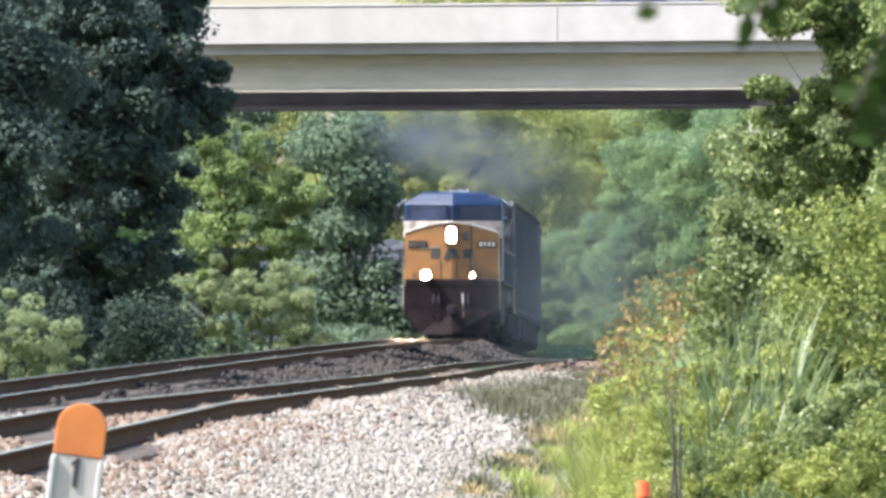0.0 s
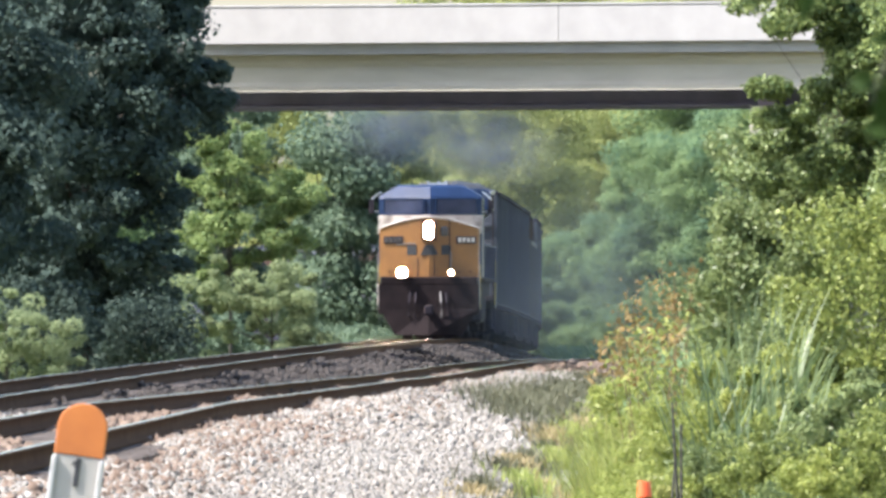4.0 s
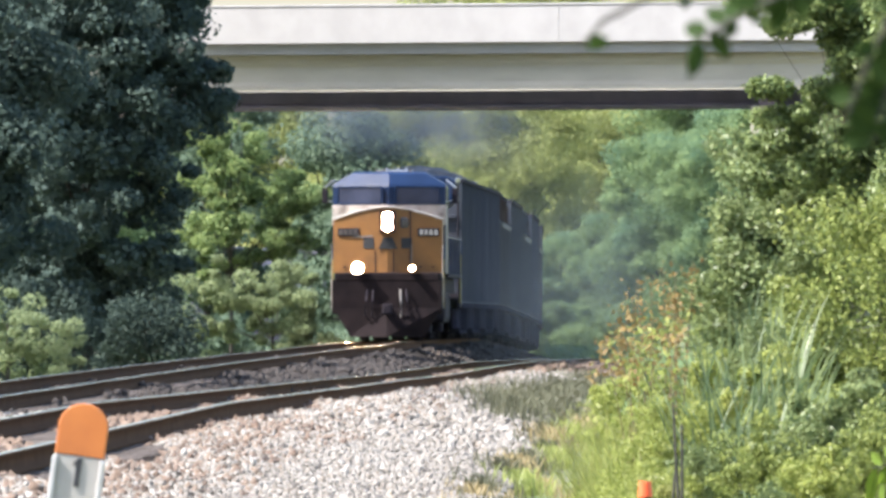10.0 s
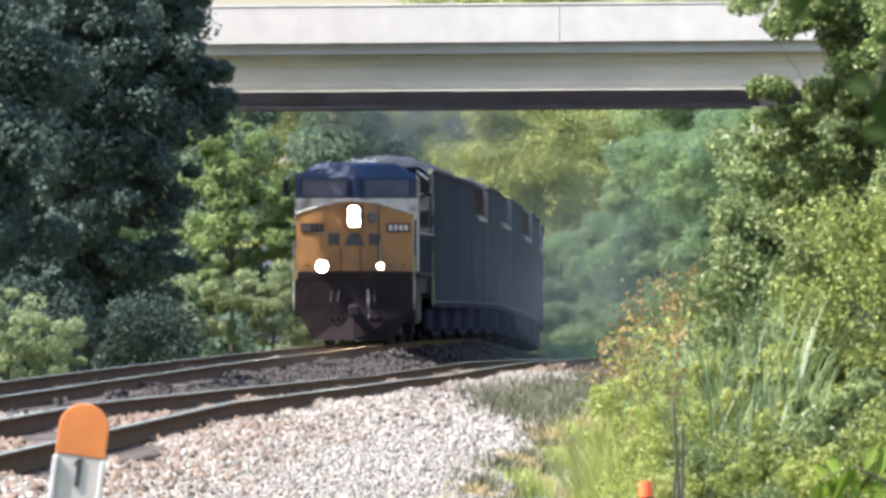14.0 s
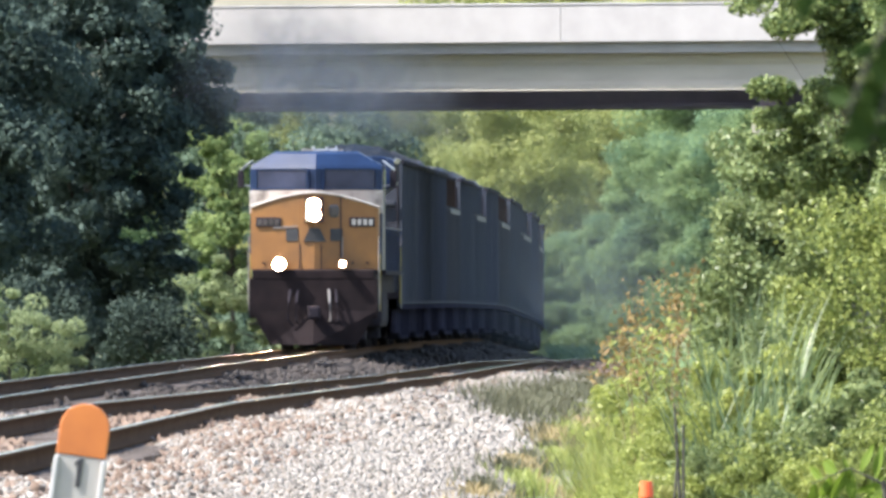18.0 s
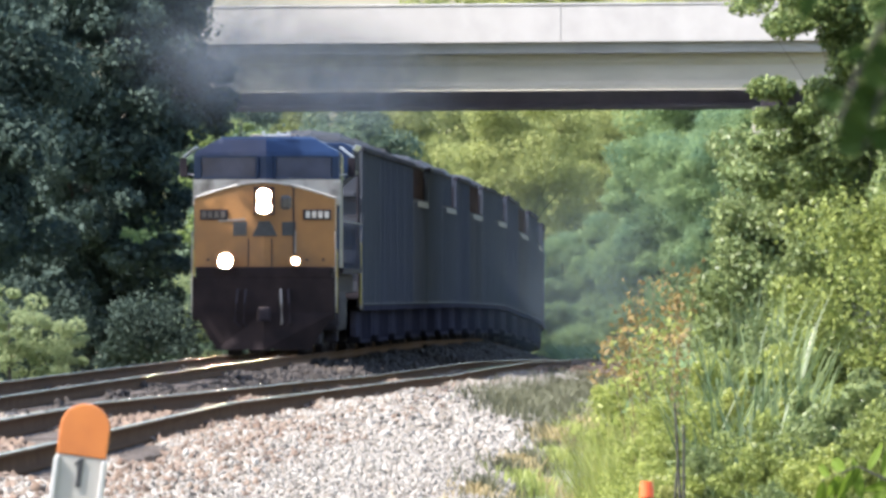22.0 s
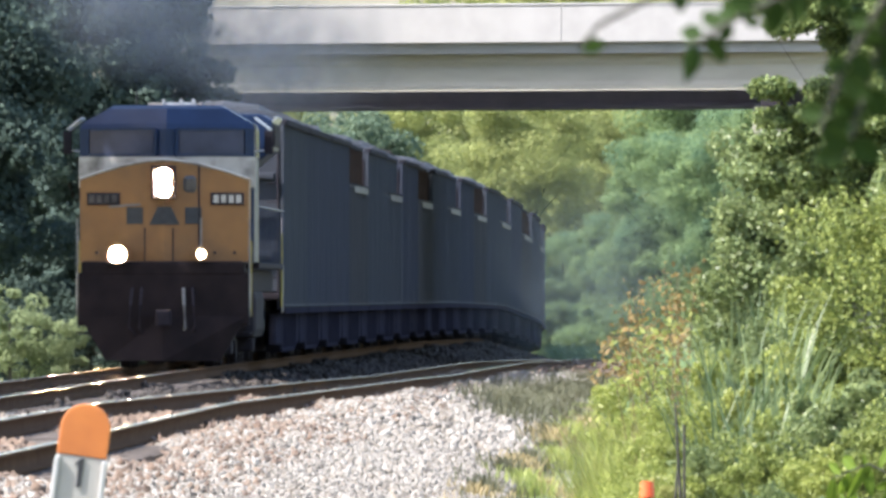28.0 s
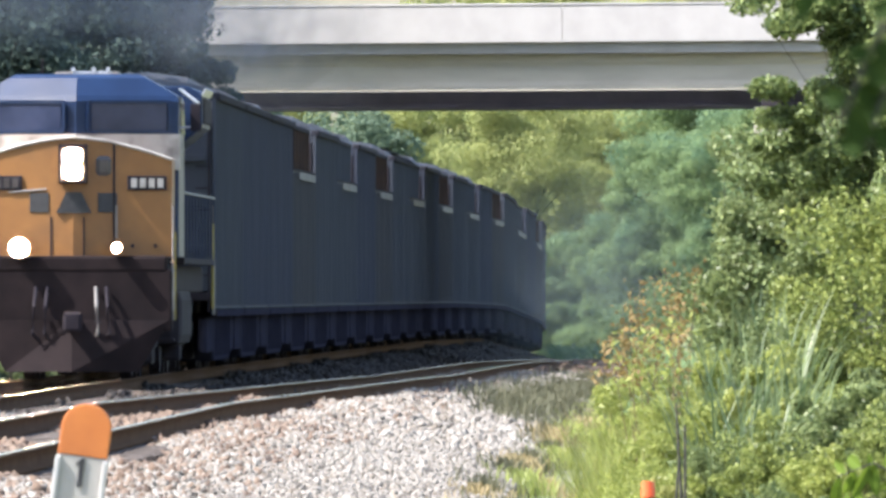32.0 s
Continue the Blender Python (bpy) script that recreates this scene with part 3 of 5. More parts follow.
tree("tree", "unseen tree added to shade the woods' edge", "tree", (-15.0, 395, -0.9),
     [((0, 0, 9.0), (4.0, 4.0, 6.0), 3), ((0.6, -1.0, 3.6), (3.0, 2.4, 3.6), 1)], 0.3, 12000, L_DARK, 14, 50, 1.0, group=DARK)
# The top lobe is added out of view to shade the train.
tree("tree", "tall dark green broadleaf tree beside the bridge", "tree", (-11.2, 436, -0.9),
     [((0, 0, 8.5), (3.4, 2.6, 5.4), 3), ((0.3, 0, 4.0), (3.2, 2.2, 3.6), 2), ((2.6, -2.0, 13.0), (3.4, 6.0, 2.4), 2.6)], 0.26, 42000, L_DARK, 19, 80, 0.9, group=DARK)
# Trees out of view, added to cast shade on the train and track.
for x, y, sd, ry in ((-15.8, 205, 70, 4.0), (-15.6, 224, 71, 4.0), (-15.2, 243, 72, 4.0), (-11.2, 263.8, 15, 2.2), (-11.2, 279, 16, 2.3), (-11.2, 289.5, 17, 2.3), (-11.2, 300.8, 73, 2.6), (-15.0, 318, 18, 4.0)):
    tree("tree", "unseen tree added beside the line to cast shade", "tree", (x, y, -0.9), [((0, 0, 9.8), (3.4, ry, 4.6), 4), ((-0.6, 0, 4.5), (2.4, ry * 0.8, 3.0), 1)], 0.4, 8000, L_DARK, sd, 40, min(1.0, ry * 0.3), group=DARK)
tree("tree", "unseen tree added beside the line to cast shade", "tree", (-13.5, 360.0, -0.9), [((2.4, 0, 12.0), (3.6, 2.2, 2.4), 2), ((0, 0, 8.0), (3.0, 2.4, 4.0), 3)], 0.3, 9000, L_DARK, 75, 50, 0.7, group=DARK)
tree("tree", "unseen tree crown added beyond the bridge to shade the train", "tree", (-10.5, 493.5, -0.9), [((2.8, 0, 13.2), (3.0, 8.0, 2.0), 3), ((-0.8, 0, 7.0), (2.6, 2.6, 4.0), 2)], 0.3, 16000, L_DARK, 76, 70, 0.8, group=DARK)
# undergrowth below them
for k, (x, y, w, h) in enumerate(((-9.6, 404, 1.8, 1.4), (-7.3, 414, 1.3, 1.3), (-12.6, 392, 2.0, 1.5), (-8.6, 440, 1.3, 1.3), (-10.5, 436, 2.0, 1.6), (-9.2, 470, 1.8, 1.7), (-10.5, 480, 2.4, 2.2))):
    tree("undergrowth_bush", "green undergrowth bush, leaf colour toned for shade or haze", "bush", (x, y, -0.9), [((0, 0, h * 0.8), (w, 1.4, h), 1)], 0.13, 5000, L_UNDER, 60 + k, 24, 0.5, 6, 0.05, "undergrowth bushes")
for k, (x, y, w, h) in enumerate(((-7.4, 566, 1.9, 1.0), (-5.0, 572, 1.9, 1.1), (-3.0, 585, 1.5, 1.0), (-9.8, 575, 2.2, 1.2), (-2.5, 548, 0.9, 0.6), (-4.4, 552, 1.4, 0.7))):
    tree("undergrowth_bush", "green undergrowth bush, leaf colour toned for shade or haze", "bush", (x, y, ground_z(x, y)), [((0, 0, h * 0.6), (w, 1.4, h), 1)], 0.15, 5000, L_MIDDARK, 160 + k, 24, 0.5, 6, 0.05, "undergrowth bushes")
# small sunlit bushes left of the line
tree("bush", "sunlit light green bush beside the ballast", "bush", (-8.9, 345, -0.9),
     [((0, 0, 1.3), (0.8, 0.9, 1.2), 2), ((1.05, 0, 0.85), (0.72, 0.8, 0.95), 1.8), ((-0.4, 0, 0.6), (0.9, 0.8, 0.8), 1)], 0.07, 14000, L_PALE, 21, 70, 0.19, 8, 0.05, wild=0.9)
tree("bush", "sunlit light green bush beside the ballast", "bush", (-10.4, 352, -0.9),
     [((0, 0, 1.7), (1.1, 0.9, 1.5), 2)], 0.075, 9000, L_PALE, 22, 50, 0.22, 8, 0.05, wild=0.9)
# young tree and bushes beyond the bridge
tree("young_tree", "sunlit young tree with layered light green branches", "tree", (-6.2, 492, -0.9),
     [((0.0, 0, 5.7), (1.25, 1.4, 2.3), 2), ((2.0, 0, 5.0), (1.2, 1.0, 0.8), 0.8), ((-0.3, 0, 3.6), (1.1, 1.2, 1.7), 1), ((1.5, 0, 3.6), (1.0, 1.0, 0.8), 0.7), ((0.8, 0, 4.4), (1.4, 1.0, 1.6), 0.9)], 0.13, 24000, L_BRIGHT, 31, 110, 0.28, 22, 0.07, wild=0.9)
tree("bush", "rounded pale green bush beside the track", "bush", (-4.95, 488, -0.9),
     [((0, 0, 1.6), (1.4, 1.2, 1.5), 2), ((1.1, 0, 0.8), (0.8, 1.0, 1.0), 1), ((-1.6, 0, 2.0), (1.1, 1.0, 1.4), 1.2), ((0.7, 0.6, 2.3), (1.0, 0.8, 0.9), 0.9), ((-2.2, 0, 0.9), (1.0, 1.0, 1.0), 0.8)], 0.09, 34000, L_PALE, 32, 80, 0.28, 8, 0.06, wild=0.9)
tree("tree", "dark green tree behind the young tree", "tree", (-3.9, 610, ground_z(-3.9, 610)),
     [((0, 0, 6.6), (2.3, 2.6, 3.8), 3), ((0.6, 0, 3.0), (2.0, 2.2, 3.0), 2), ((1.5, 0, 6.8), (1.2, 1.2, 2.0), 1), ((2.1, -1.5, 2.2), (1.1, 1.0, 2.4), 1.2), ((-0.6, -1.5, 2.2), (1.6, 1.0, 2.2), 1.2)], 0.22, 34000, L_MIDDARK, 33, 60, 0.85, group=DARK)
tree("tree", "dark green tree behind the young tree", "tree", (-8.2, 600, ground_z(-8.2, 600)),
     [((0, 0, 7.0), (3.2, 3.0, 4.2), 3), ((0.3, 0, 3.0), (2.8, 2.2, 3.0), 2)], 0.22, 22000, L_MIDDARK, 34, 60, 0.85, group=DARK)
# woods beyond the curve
far_a = tree("tree", "woodland tree beyond the curve, haze tinted into its green", "tree", (9.9, 762, ground_z(9.9, 762)),
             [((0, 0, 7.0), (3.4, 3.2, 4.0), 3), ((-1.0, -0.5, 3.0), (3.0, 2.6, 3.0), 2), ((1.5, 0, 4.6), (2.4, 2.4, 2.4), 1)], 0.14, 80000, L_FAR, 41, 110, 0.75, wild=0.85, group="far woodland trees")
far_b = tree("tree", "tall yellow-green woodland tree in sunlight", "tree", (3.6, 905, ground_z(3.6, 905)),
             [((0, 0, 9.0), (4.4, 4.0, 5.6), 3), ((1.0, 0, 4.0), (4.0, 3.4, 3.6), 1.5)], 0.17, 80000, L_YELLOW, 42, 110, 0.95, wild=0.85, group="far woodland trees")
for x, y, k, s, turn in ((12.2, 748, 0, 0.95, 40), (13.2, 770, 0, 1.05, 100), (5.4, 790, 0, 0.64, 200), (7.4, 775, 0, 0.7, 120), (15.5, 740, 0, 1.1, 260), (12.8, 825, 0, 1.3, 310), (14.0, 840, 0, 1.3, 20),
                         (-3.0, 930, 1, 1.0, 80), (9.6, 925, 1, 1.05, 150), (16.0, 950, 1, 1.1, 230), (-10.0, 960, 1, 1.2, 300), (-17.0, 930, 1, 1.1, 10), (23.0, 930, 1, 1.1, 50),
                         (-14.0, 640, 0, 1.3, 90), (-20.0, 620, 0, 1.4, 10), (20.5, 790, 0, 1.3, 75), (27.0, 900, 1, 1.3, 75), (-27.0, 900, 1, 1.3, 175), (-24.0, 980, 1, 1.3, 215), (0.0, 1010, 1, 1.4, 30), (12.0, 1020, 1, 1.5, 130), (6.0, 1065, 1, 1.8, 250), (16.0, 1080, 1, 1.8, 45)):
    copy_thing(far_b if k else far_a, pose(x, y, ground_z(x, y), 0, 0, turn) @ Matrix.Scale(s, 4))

# right of the line: shrubs, young tree, reeds, weeds
SHRUBS = "trackside shrubs"
tree("shrub", "dense glossy green shrub with small leaves", "shrub", (3.15, 126, -0.8),
     [((0, 0, 1.5), (0.85, 0.9, 1.5), 3), ((0.2, -1.0, 0.8), (0.9, 0.9, 1.0), 2), ((-0.6, -0.4, 1.0), (0.45, 0.6, 0.9), 1)], 0.048, 52000, L_SHRUB, 51, 150, 0.22, 20, 0.03, SHRUBS, 0.3, 0.48, wild=1.2)
tree("young_tree", "young tree with arching sunlit sprays of leaves", "tree", (3.22, 131, -0.8),
     [((0.0, 0, 4.72), (0.75, 0.8, 0.5), 2.4), ((-0.30, -0.2, 4.20), (0.40, 0.5, 0.18), 1.0), ((-0.80, 0, 4.26), (0.22, 0.4, 0.10), 0.16), ((-0.56, -0.2, 4.08), (0.22, 0.4, 0.08), 0.3), ((-0.06, 0, 3.90), (0.34, 0.5, 0.30), 1.6), ((0.12, -0.3, 3.75), (0.34, 0.5, 0.65), 1.8),
      ((-0.66, -0.2, 3.58), (0.36, 0.4, 0.03), 0.26), ((-0.25, 0.1, 3.54), (0.30, 0.5, 0.10), 0.5), ((-0.58, -0.2, 3.36), (0.27, 0.4, 0.06), 0.4), ((-0.60, 0, 3.16), (0.32, 0.4, 0.10), 0.5), ((-0.66, 0, 2.88), (0.30, 0.4, 0.10), 0.4), ((-0.25, 0, 3.0), (0.3, 0.4, 0.3), 0.8), ((0.14, 0, 3.4), (0.30, 0.7, 0.6), 1.4), ((0.2, 0, 2.6), (0.6, 0.8, 0.6), 1.3)], 0.046, 84000, L_TREE, 52, 300, 0.10, 6, 0.012, SHRUBS, 0.4, 0.5, wild=1.1)
tree("shrub", "olive-green shrub overgrown with vines", "shrub", (2.55, 146, -0.8),
     [((0.05, 0, 1.5), (0.5, 0.9, 1.6), 3), ((0.25, 0, 2.7), (0.5, 0.6, 0.85), 1.8), ((0.6, 0, 3.1), (0.4, 0.5, 0.4), 0.6)], 0.058, 44000, L_OLIVE, 53, 110, 0.22, 16, 0.03, SHRUBS, 0.3, 0.5, wild=1.2)
tree("shrub", "olive-green shrub overgrown with vines", "shrub", (3.05, 138, -0.8),
     [((0, 0, 2.6), (0.45, 0.6, 0.75), 2), ((0.05, 0, 3.0), (0.26, 0.5, 0.42), 0.8), ((0, 0, 1.4), (0.5, 0.6, 1.2), 2)], 0.056, 34000, L_OLIVE, 56, 80, 0.22, 10, 0.03, SHRUBS, 0.3, 0.5, wild=1.2)
tree("young_tree", "young tree with arching sunlit sprays of leaves", "tree", (3.72, 128, -0.8),
     [((0, 0, 4.1), (0.5, 0.7, 0.8), 2), ((0, 0, 2.6), (0.55, 0.7, 0.9), 2)], 0.05, 26000, L_TREE, 58, 90, 0.18, 10, 0.016, SHRUBS, 0.4, 0.5, wild=1.1)
tree("leafy_weed", "olive leafy weed clump among shrubs", "weeds", (2.5, 114, -0.8),
     [((0, 0, 0.7), (0.5, 1.2, 0.7), 2), ((0.4, 0, 1.1), (0.3, 1.2, 0.5), 1)], 0.05, 11000, L_OLIVE, 57, 60, 0.12, 10, 0.012, "weed clumps", 0.3, wild=1.0)
tree("leafy_weed", "leafy bright green weed clump among the reeds", "weeds", (2.0, 119, -0.8),
     [((0, 0, 0.8), (0.42, 1.8, 0.8), 2), ((0.4, 0, 1.0), (0.3, 1.6, 0.7), 1)], 0.046, 15000, L_WEED, 54, 60, 0.12, 10, 0.012, "weed clumps", 0.3, wild=1.0)
tree("leafy_weed", "low leafy lime-green weed clump at the gravel's edge", "weeds", (1.2, 114, -0.8),
     [((0, 0, 0.35), (0.45, 1.4, 0.35), 2), ((0.3, 0, 0.5), (0.4, 1.4, 0.45), 1.4)], 0.036, 12000, L_WEED, 59, 80, 0.09, 6, 0.01, "weed clumps", 0.3, 0.4, wild=1.0)
tree("leafy_weed", "leafy lime-green weed clump at the gravel's edge", "weeds", (1.35, 125, -0.8),
     [((0, 0, 0.9), (0.34, 1.6, 0.7), 2), ((0.25, 0, 0.8), (0.34, 1.6, 0.8), 1.6)], 0.04, 16000, L_WEED, 55, 70, 0.10, 10, 0.012, "weed clumps", 0.3, 0.4, wild=1.0)

WEEDS = "weed clumps"
for k, (x, y, w, h, leaf, mt) in enumerate(((1.45, 117, 0.30, 1.25, 0.034, L_WEED), (1.75, 115, 0.30, 1.05, 0.040, L_OLIVE), (2.05, 113, 0.34, 1.15, 0.036, L_SHRUB), (2.4, 111, 0.34, 1.0, 0.044, L_WEED),
                                            (2.75, 112, 0.34, 1.2, 0.038, L_SHRUB), (1.62, 110, 0.34, 0.62, 0.032, L_WEED), (2.0, 109, 0.30, 0.7, 0.036, L_OLIVE), (1.15, 119, 0.26, 0.75, 0.030, L_WEED),
                                            (1.25, 109, 0.30, 0.42, 0.028, L_WEED), (2.2, 123, 0.30, 1.75, 0.038, L_OLIVE), (1.9, 124, 0.24, 1.6, 0.034, L_WEED))):
    tree("leafy_weed", ("leafy lime-green weed clump on the verge" if mt is L_WEED else "olive-green leafy weed clump on the verge" if mt is L_OLIVE else "glossy dark green weed clump on the verge"), "weeds", (x, y, -0.8),
         [((0, 0, h * 0.5), (w, 0.7, h * 0.5), 2), ((0.1, 0, h * 0.8), (w * 0.6, 0.5, h * 0.28), 0.8)], leaf, 9000, mt, 300 + k, 70, 0.085, 8, 0.008, WEEDS, 0.3, 0.36, wild=1.2)


def blades(name, label, rg, cx, cy, rx, ry, count, h0, h1, width, material, lean=0.25, category="grass", z=None, group="", droop=0.5, ragged=False):
    """Upright blades, each a narrow bent strip of two quads and a tip."""
    ang, rad = rg.uniform(0, 6.2832, count), rg.uniform(0, 1, count) ** 0.5
    if ragged:
        rad = np.abs(rg.normal(0, 0.5, count)) * (1 + 0.5 * np.sin(3 * ang + 1) + 0.3 * np.sin(7 * ang))
    x, y = cx + rx * rad * np.cos(ang), cy + ry * rad * np.sin(ang)
    zb = bed_z(x - track_xs(y), y) - 0.08 if z is None else np.full(count, z)
    h = rg.uniform(h0, h1, count)
    a = rg.uniform(0, 6.2832, count)
    d = np.stack([np.cos(a), np.sin(a), np.zeros(count)], -1)
    w = np.stack([-np.sin(a), np.cos(a), np.zeros(count)], -1)
    l = (rg.uniform(0.1, 1.0, count) * lean * h)[:, None]
    base = np.stack([x, y, zb], -1)
    up = np.stack([np.zeros(count), np.zeros(count), h], -1)
    half = (width * rg.uniform(0.6, 1.2, count) / 2)[:, None]
    rows = []
    for k, wk in ((0.0, 0.8), (0.5, 1.0), (0.85, 0.7), (1.0, 0.08)):
        c = base + up * (k - droop * lean * k ** 3 * 0.5) + d * l * k ** 2
        rows += [c - w * half * wk, c + w * half * wk]
    v = np.stack(rows, 1)
    q = np.array([[0, 1, 3, 2], [2, 3, 5, 4], [4, 5, 7, 6]])
    f = q[None] + 8 * np.arange(count)[:, None, None]
    return new(name, np_mesh(name, v.reshape(-1, 3), f.reshape(-1, 4), material))


rg = np.random.default_rng(77)
reeds = blades("cattail_reeds", "", rg, 2.10, 118, 0.46, 4.0, 230, 1.3, 2.45, 0.019, L_REED, 0.5, droop=0.9)
tagged(reeds, "tall grey-green cattail reeds in a stand", "reeds", kind="stuff")
reeds4 = blades("cattail_reeds", "", rg, 2.32, 124, 0.30, 1.5, 110, 1.7, 2.5, 0.019, L_REED, 0.3, droop=0.9)
tagged(reeds4, "tall grey-green cattail reeds before the shrubs", "reeds", kind="stuff")
reeds2 = blades("cattail_reeds", "", rg, 2.25, 110, 0.45, 1.5, 200, 0.5, 1.25, 0.022, L_REED, 0.9, droop=0.8)
tagged(reeds2, "leaning grey-green cattail reeds among shrubs", "reeds", kind="stuff")
reeds3 = blades("arching_leaves", "", rg, 2.75, 115, 0.6, 2.0, 260, 0.5, 1.25, 0.022, L_REED, 0.9, droop=0.9)
tagged(reeds3, "pale arching strap leaves among shrubs", "grass", kind="stuff")
weeds = blades("tall_weeds", "", rg, 1.42, 124, 0.46, 6.0, 1500, 0.6, 1.4, 0.011, L_WEED, 0.6)
tagged(weeds, "lime-green tall grass and weeds at the gravel's edge", "weeds", kind="stuff")
verge = blades("verge_grass", "", rg, 1.18, 112, 0.52, 5.0, 1700, 0.15, 0.55, 0.011, L_WEED, 0.9)
tagged(verge, "lime-green verge grass at the gravel's edge", "grass", kind="stuff")
for cx, cy in ((0.55, 131), (0.72, 138), (0.9, 146), (0.3, 124), (1.2, 155), (0.5, 118), (0.1, 128), (0.95, 165)):
    dry = blades("dry_grass_tuft", "", rg, cx, cy, 0.22, 1.2, 420, 0.08, 0.22, 0.010, L_STRAW, 0.8, ragged=True)
    tagged(dry, "tuft of dry straw-coloured grass on the gravel", "grass", "dry tufts", "stuff")
for k in range(26):
    cy = 106 + 7.0 * k + rg.uniform(-2, 2)
    o = 7.95 + rg.uniform(-0.25, 0.2)
    tuft = blades("edge_tuft", "", rg, track_x(cy) + o, cy, 0.32, 3.0, 420, 0.08, 0.34 if k < 14 else 0.5, 0.010 + 0.0005 * k, (L_STRAW if k < 5 else L_WEED, L_SAGE, L_STRAW, L_SAGE if k > 5 else L_STRAW)[k % 4], 0.7, ragged=True)
    tagged(tuft, "tuft of grass creeping over the gravel's edge", "grass", "edge tufts", "stuff")
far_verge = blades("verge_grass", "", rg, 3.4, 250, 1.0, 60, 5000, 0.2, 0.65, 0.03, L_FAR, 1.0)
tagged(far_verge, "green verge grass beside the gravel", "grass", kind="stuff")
for k, (cy, o) in enumerate(((262, 6.9), (290, 6.75), (322, 6.8), (356, 6.9), (395, 7.0))):
    patch = blades("low_grass_patch", "", rg, track_x(cy) + o, cy, 1.0, 17, 5200, 0.12, 0.45, 0.016, L_SAGE, 0.6, ragged=True)
    tagged(patch, "low grey-green grass patch on the gravel", "grass", "grass patches", "stuff")
# Weeds and grass added to hide the far rails' bend from the camera.
cover_weeds = blades("rail_cover_weeds", "", rg, track_x(640) + 4.4, 640, 2.5, 75, 11000, 0.5, 1.2, 0.06, L_FAR, 1.0)
tagged(cover_weeds, "light green weeds placed to hide the far rails from the camera", "weeds", kind="stuff")
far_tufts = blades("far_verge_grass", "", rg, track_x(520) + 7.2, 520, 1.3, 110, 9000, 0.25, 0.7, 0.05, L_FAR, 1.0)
tagged(far_tufts, "pale grass along the far gravel's edge, hiding rails from the camera", "grass", kind="stuff")
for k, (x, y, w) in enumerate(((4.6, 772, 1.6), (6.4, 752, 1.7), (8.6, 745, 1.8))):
    tree("bush", "light green bush beyond the curve, haze tinted into its colour", "bush", (x, y, ground_z(x, y)), [((0, 0, 1.4), (w, 1.4, 1.6), 1)], 0.12, 14000, L_FAR, 80 + k, 30, 0.5, 6, 0.05, "far bushes", wild=0.85)


def dock_plant(x, y, h, seed):
    """A branching stalk with rust-coloured seed heads."""
    rd = random.Random(seed)
    ob = thing("dock_plant", pose(x, y, -0.8), "tall weed with rust-orange seed heads and yellowing leaves", "weed", "rusty weeds")
    st = bmesh.new()
    pts = []
    for b in range(5):
        ex, ey, ez = rd.uniform(-0.22, 0.22), rd.uniform(-0.2, 0.2), h * rd.uniform(0.72, 1.0)
        tube_mesh(st, [(0, 0, 0), (ex * 0.3, ey * 0.3, ez * 0.5), (ex, ey, ez)], 0.006, 0.002, 5)
        for k in range(32):
            f = rd.uniform(0.84, 1.02)
            pts.append((ex * f + rd.gauss(0, 0.034), ey * f + rd.gauss(0, 0.034), ez * f + rd.gauss(0, 0.024)))
    part("stalk", st, M_STEM, ob)
    p = np.array(pts)
    r2 = np.random.default_rng(seed)
    v, f = leaf_quads(r2, p, np.zeros_like(p), 0.045, 0.3, 0.5, wild=1.0)
    hd = new("seed_head", np_mesh("seed_head", v, f, L_ORANGE))
    hd.parent = ob
    tagged(hd, kind="stuff")
    lp = np.stack([r2.uniform(-0.2, 0.2, 150), r2.uniform(-0.2, 0.2, 150), r2.uniform(0.3, 0.85, 150) * h], -1)
    v, f = leaf_quads(r2, lp, np.zeros_like(lp), 0.07, 0.3, 0.4, wild=1.0)
    lv = new("foliage", np_mesh("foliage", v, f, L_WEED))
    lv.parent = ob
    tagged(lv, kind="stuff")


for k, (x, y, h) in enumerate(((1.36, 120, 2.1), (1.52, 121, 2.15), (1.68, 122, 2.2), (1.44, 118, 1.95), (1.28, 126, 1.8))):
    dock_plant(x, y, h, 90 + k)
for k, (x, y, h) in enumerate(((1.49, 109.5, 1.3), (1.535, 110, 1.15), (1.46, 109, 0.9))):
    st = shape("dry_stalk", tube_mesh(bmesh.new(), [(0, 0, 0), (0.02 - 0.015 * k, 0, h * 0.5), (-0.015 + 0.02 * k, 0, h)], 0.018, 0.008, 6), M_BARK, "dry brown upright weed stalk", "stalk", "dry stalks", m=pose(x, y, -0.8))


# ---- branches that hang into the view close to the camera ----
def leaf_mesh(name, length, width, material):
    """One leaf: a pointed oval blade folded along its rib."""
    bm = bmesh.new()
    n = 7
    rib = [bm.verts.new((0, length * i / n, -0.12 * length * (i / n) ** 2)) for i in range(n + 1)]
    for s in (-1, 1):
        edge = [rib[0]] + [bm.verts.new((s * width / 2 * math.sin(math.pi * (i / n) ** 0.8), length * i / n, 0.12 * width - 0.12 * length * (i / n) ** 2)) for i in range(1, n)] + [rib[-1]]
        for i in range(n):
            vs = [rib[i], rib[i + 1], edge[i + 1], edge[i]]
            vs = [v for j, v in enumerate(vs) if v not in vs[:j]]
            if len(vs) >= 3:
                bm.faces.new(vs if s < 0 else vs[::-1])
    me = bpy.data.meshes.new(name)
    bm.to_mesh(me)
    bm.free()
    me.materials.append(material)
    return me


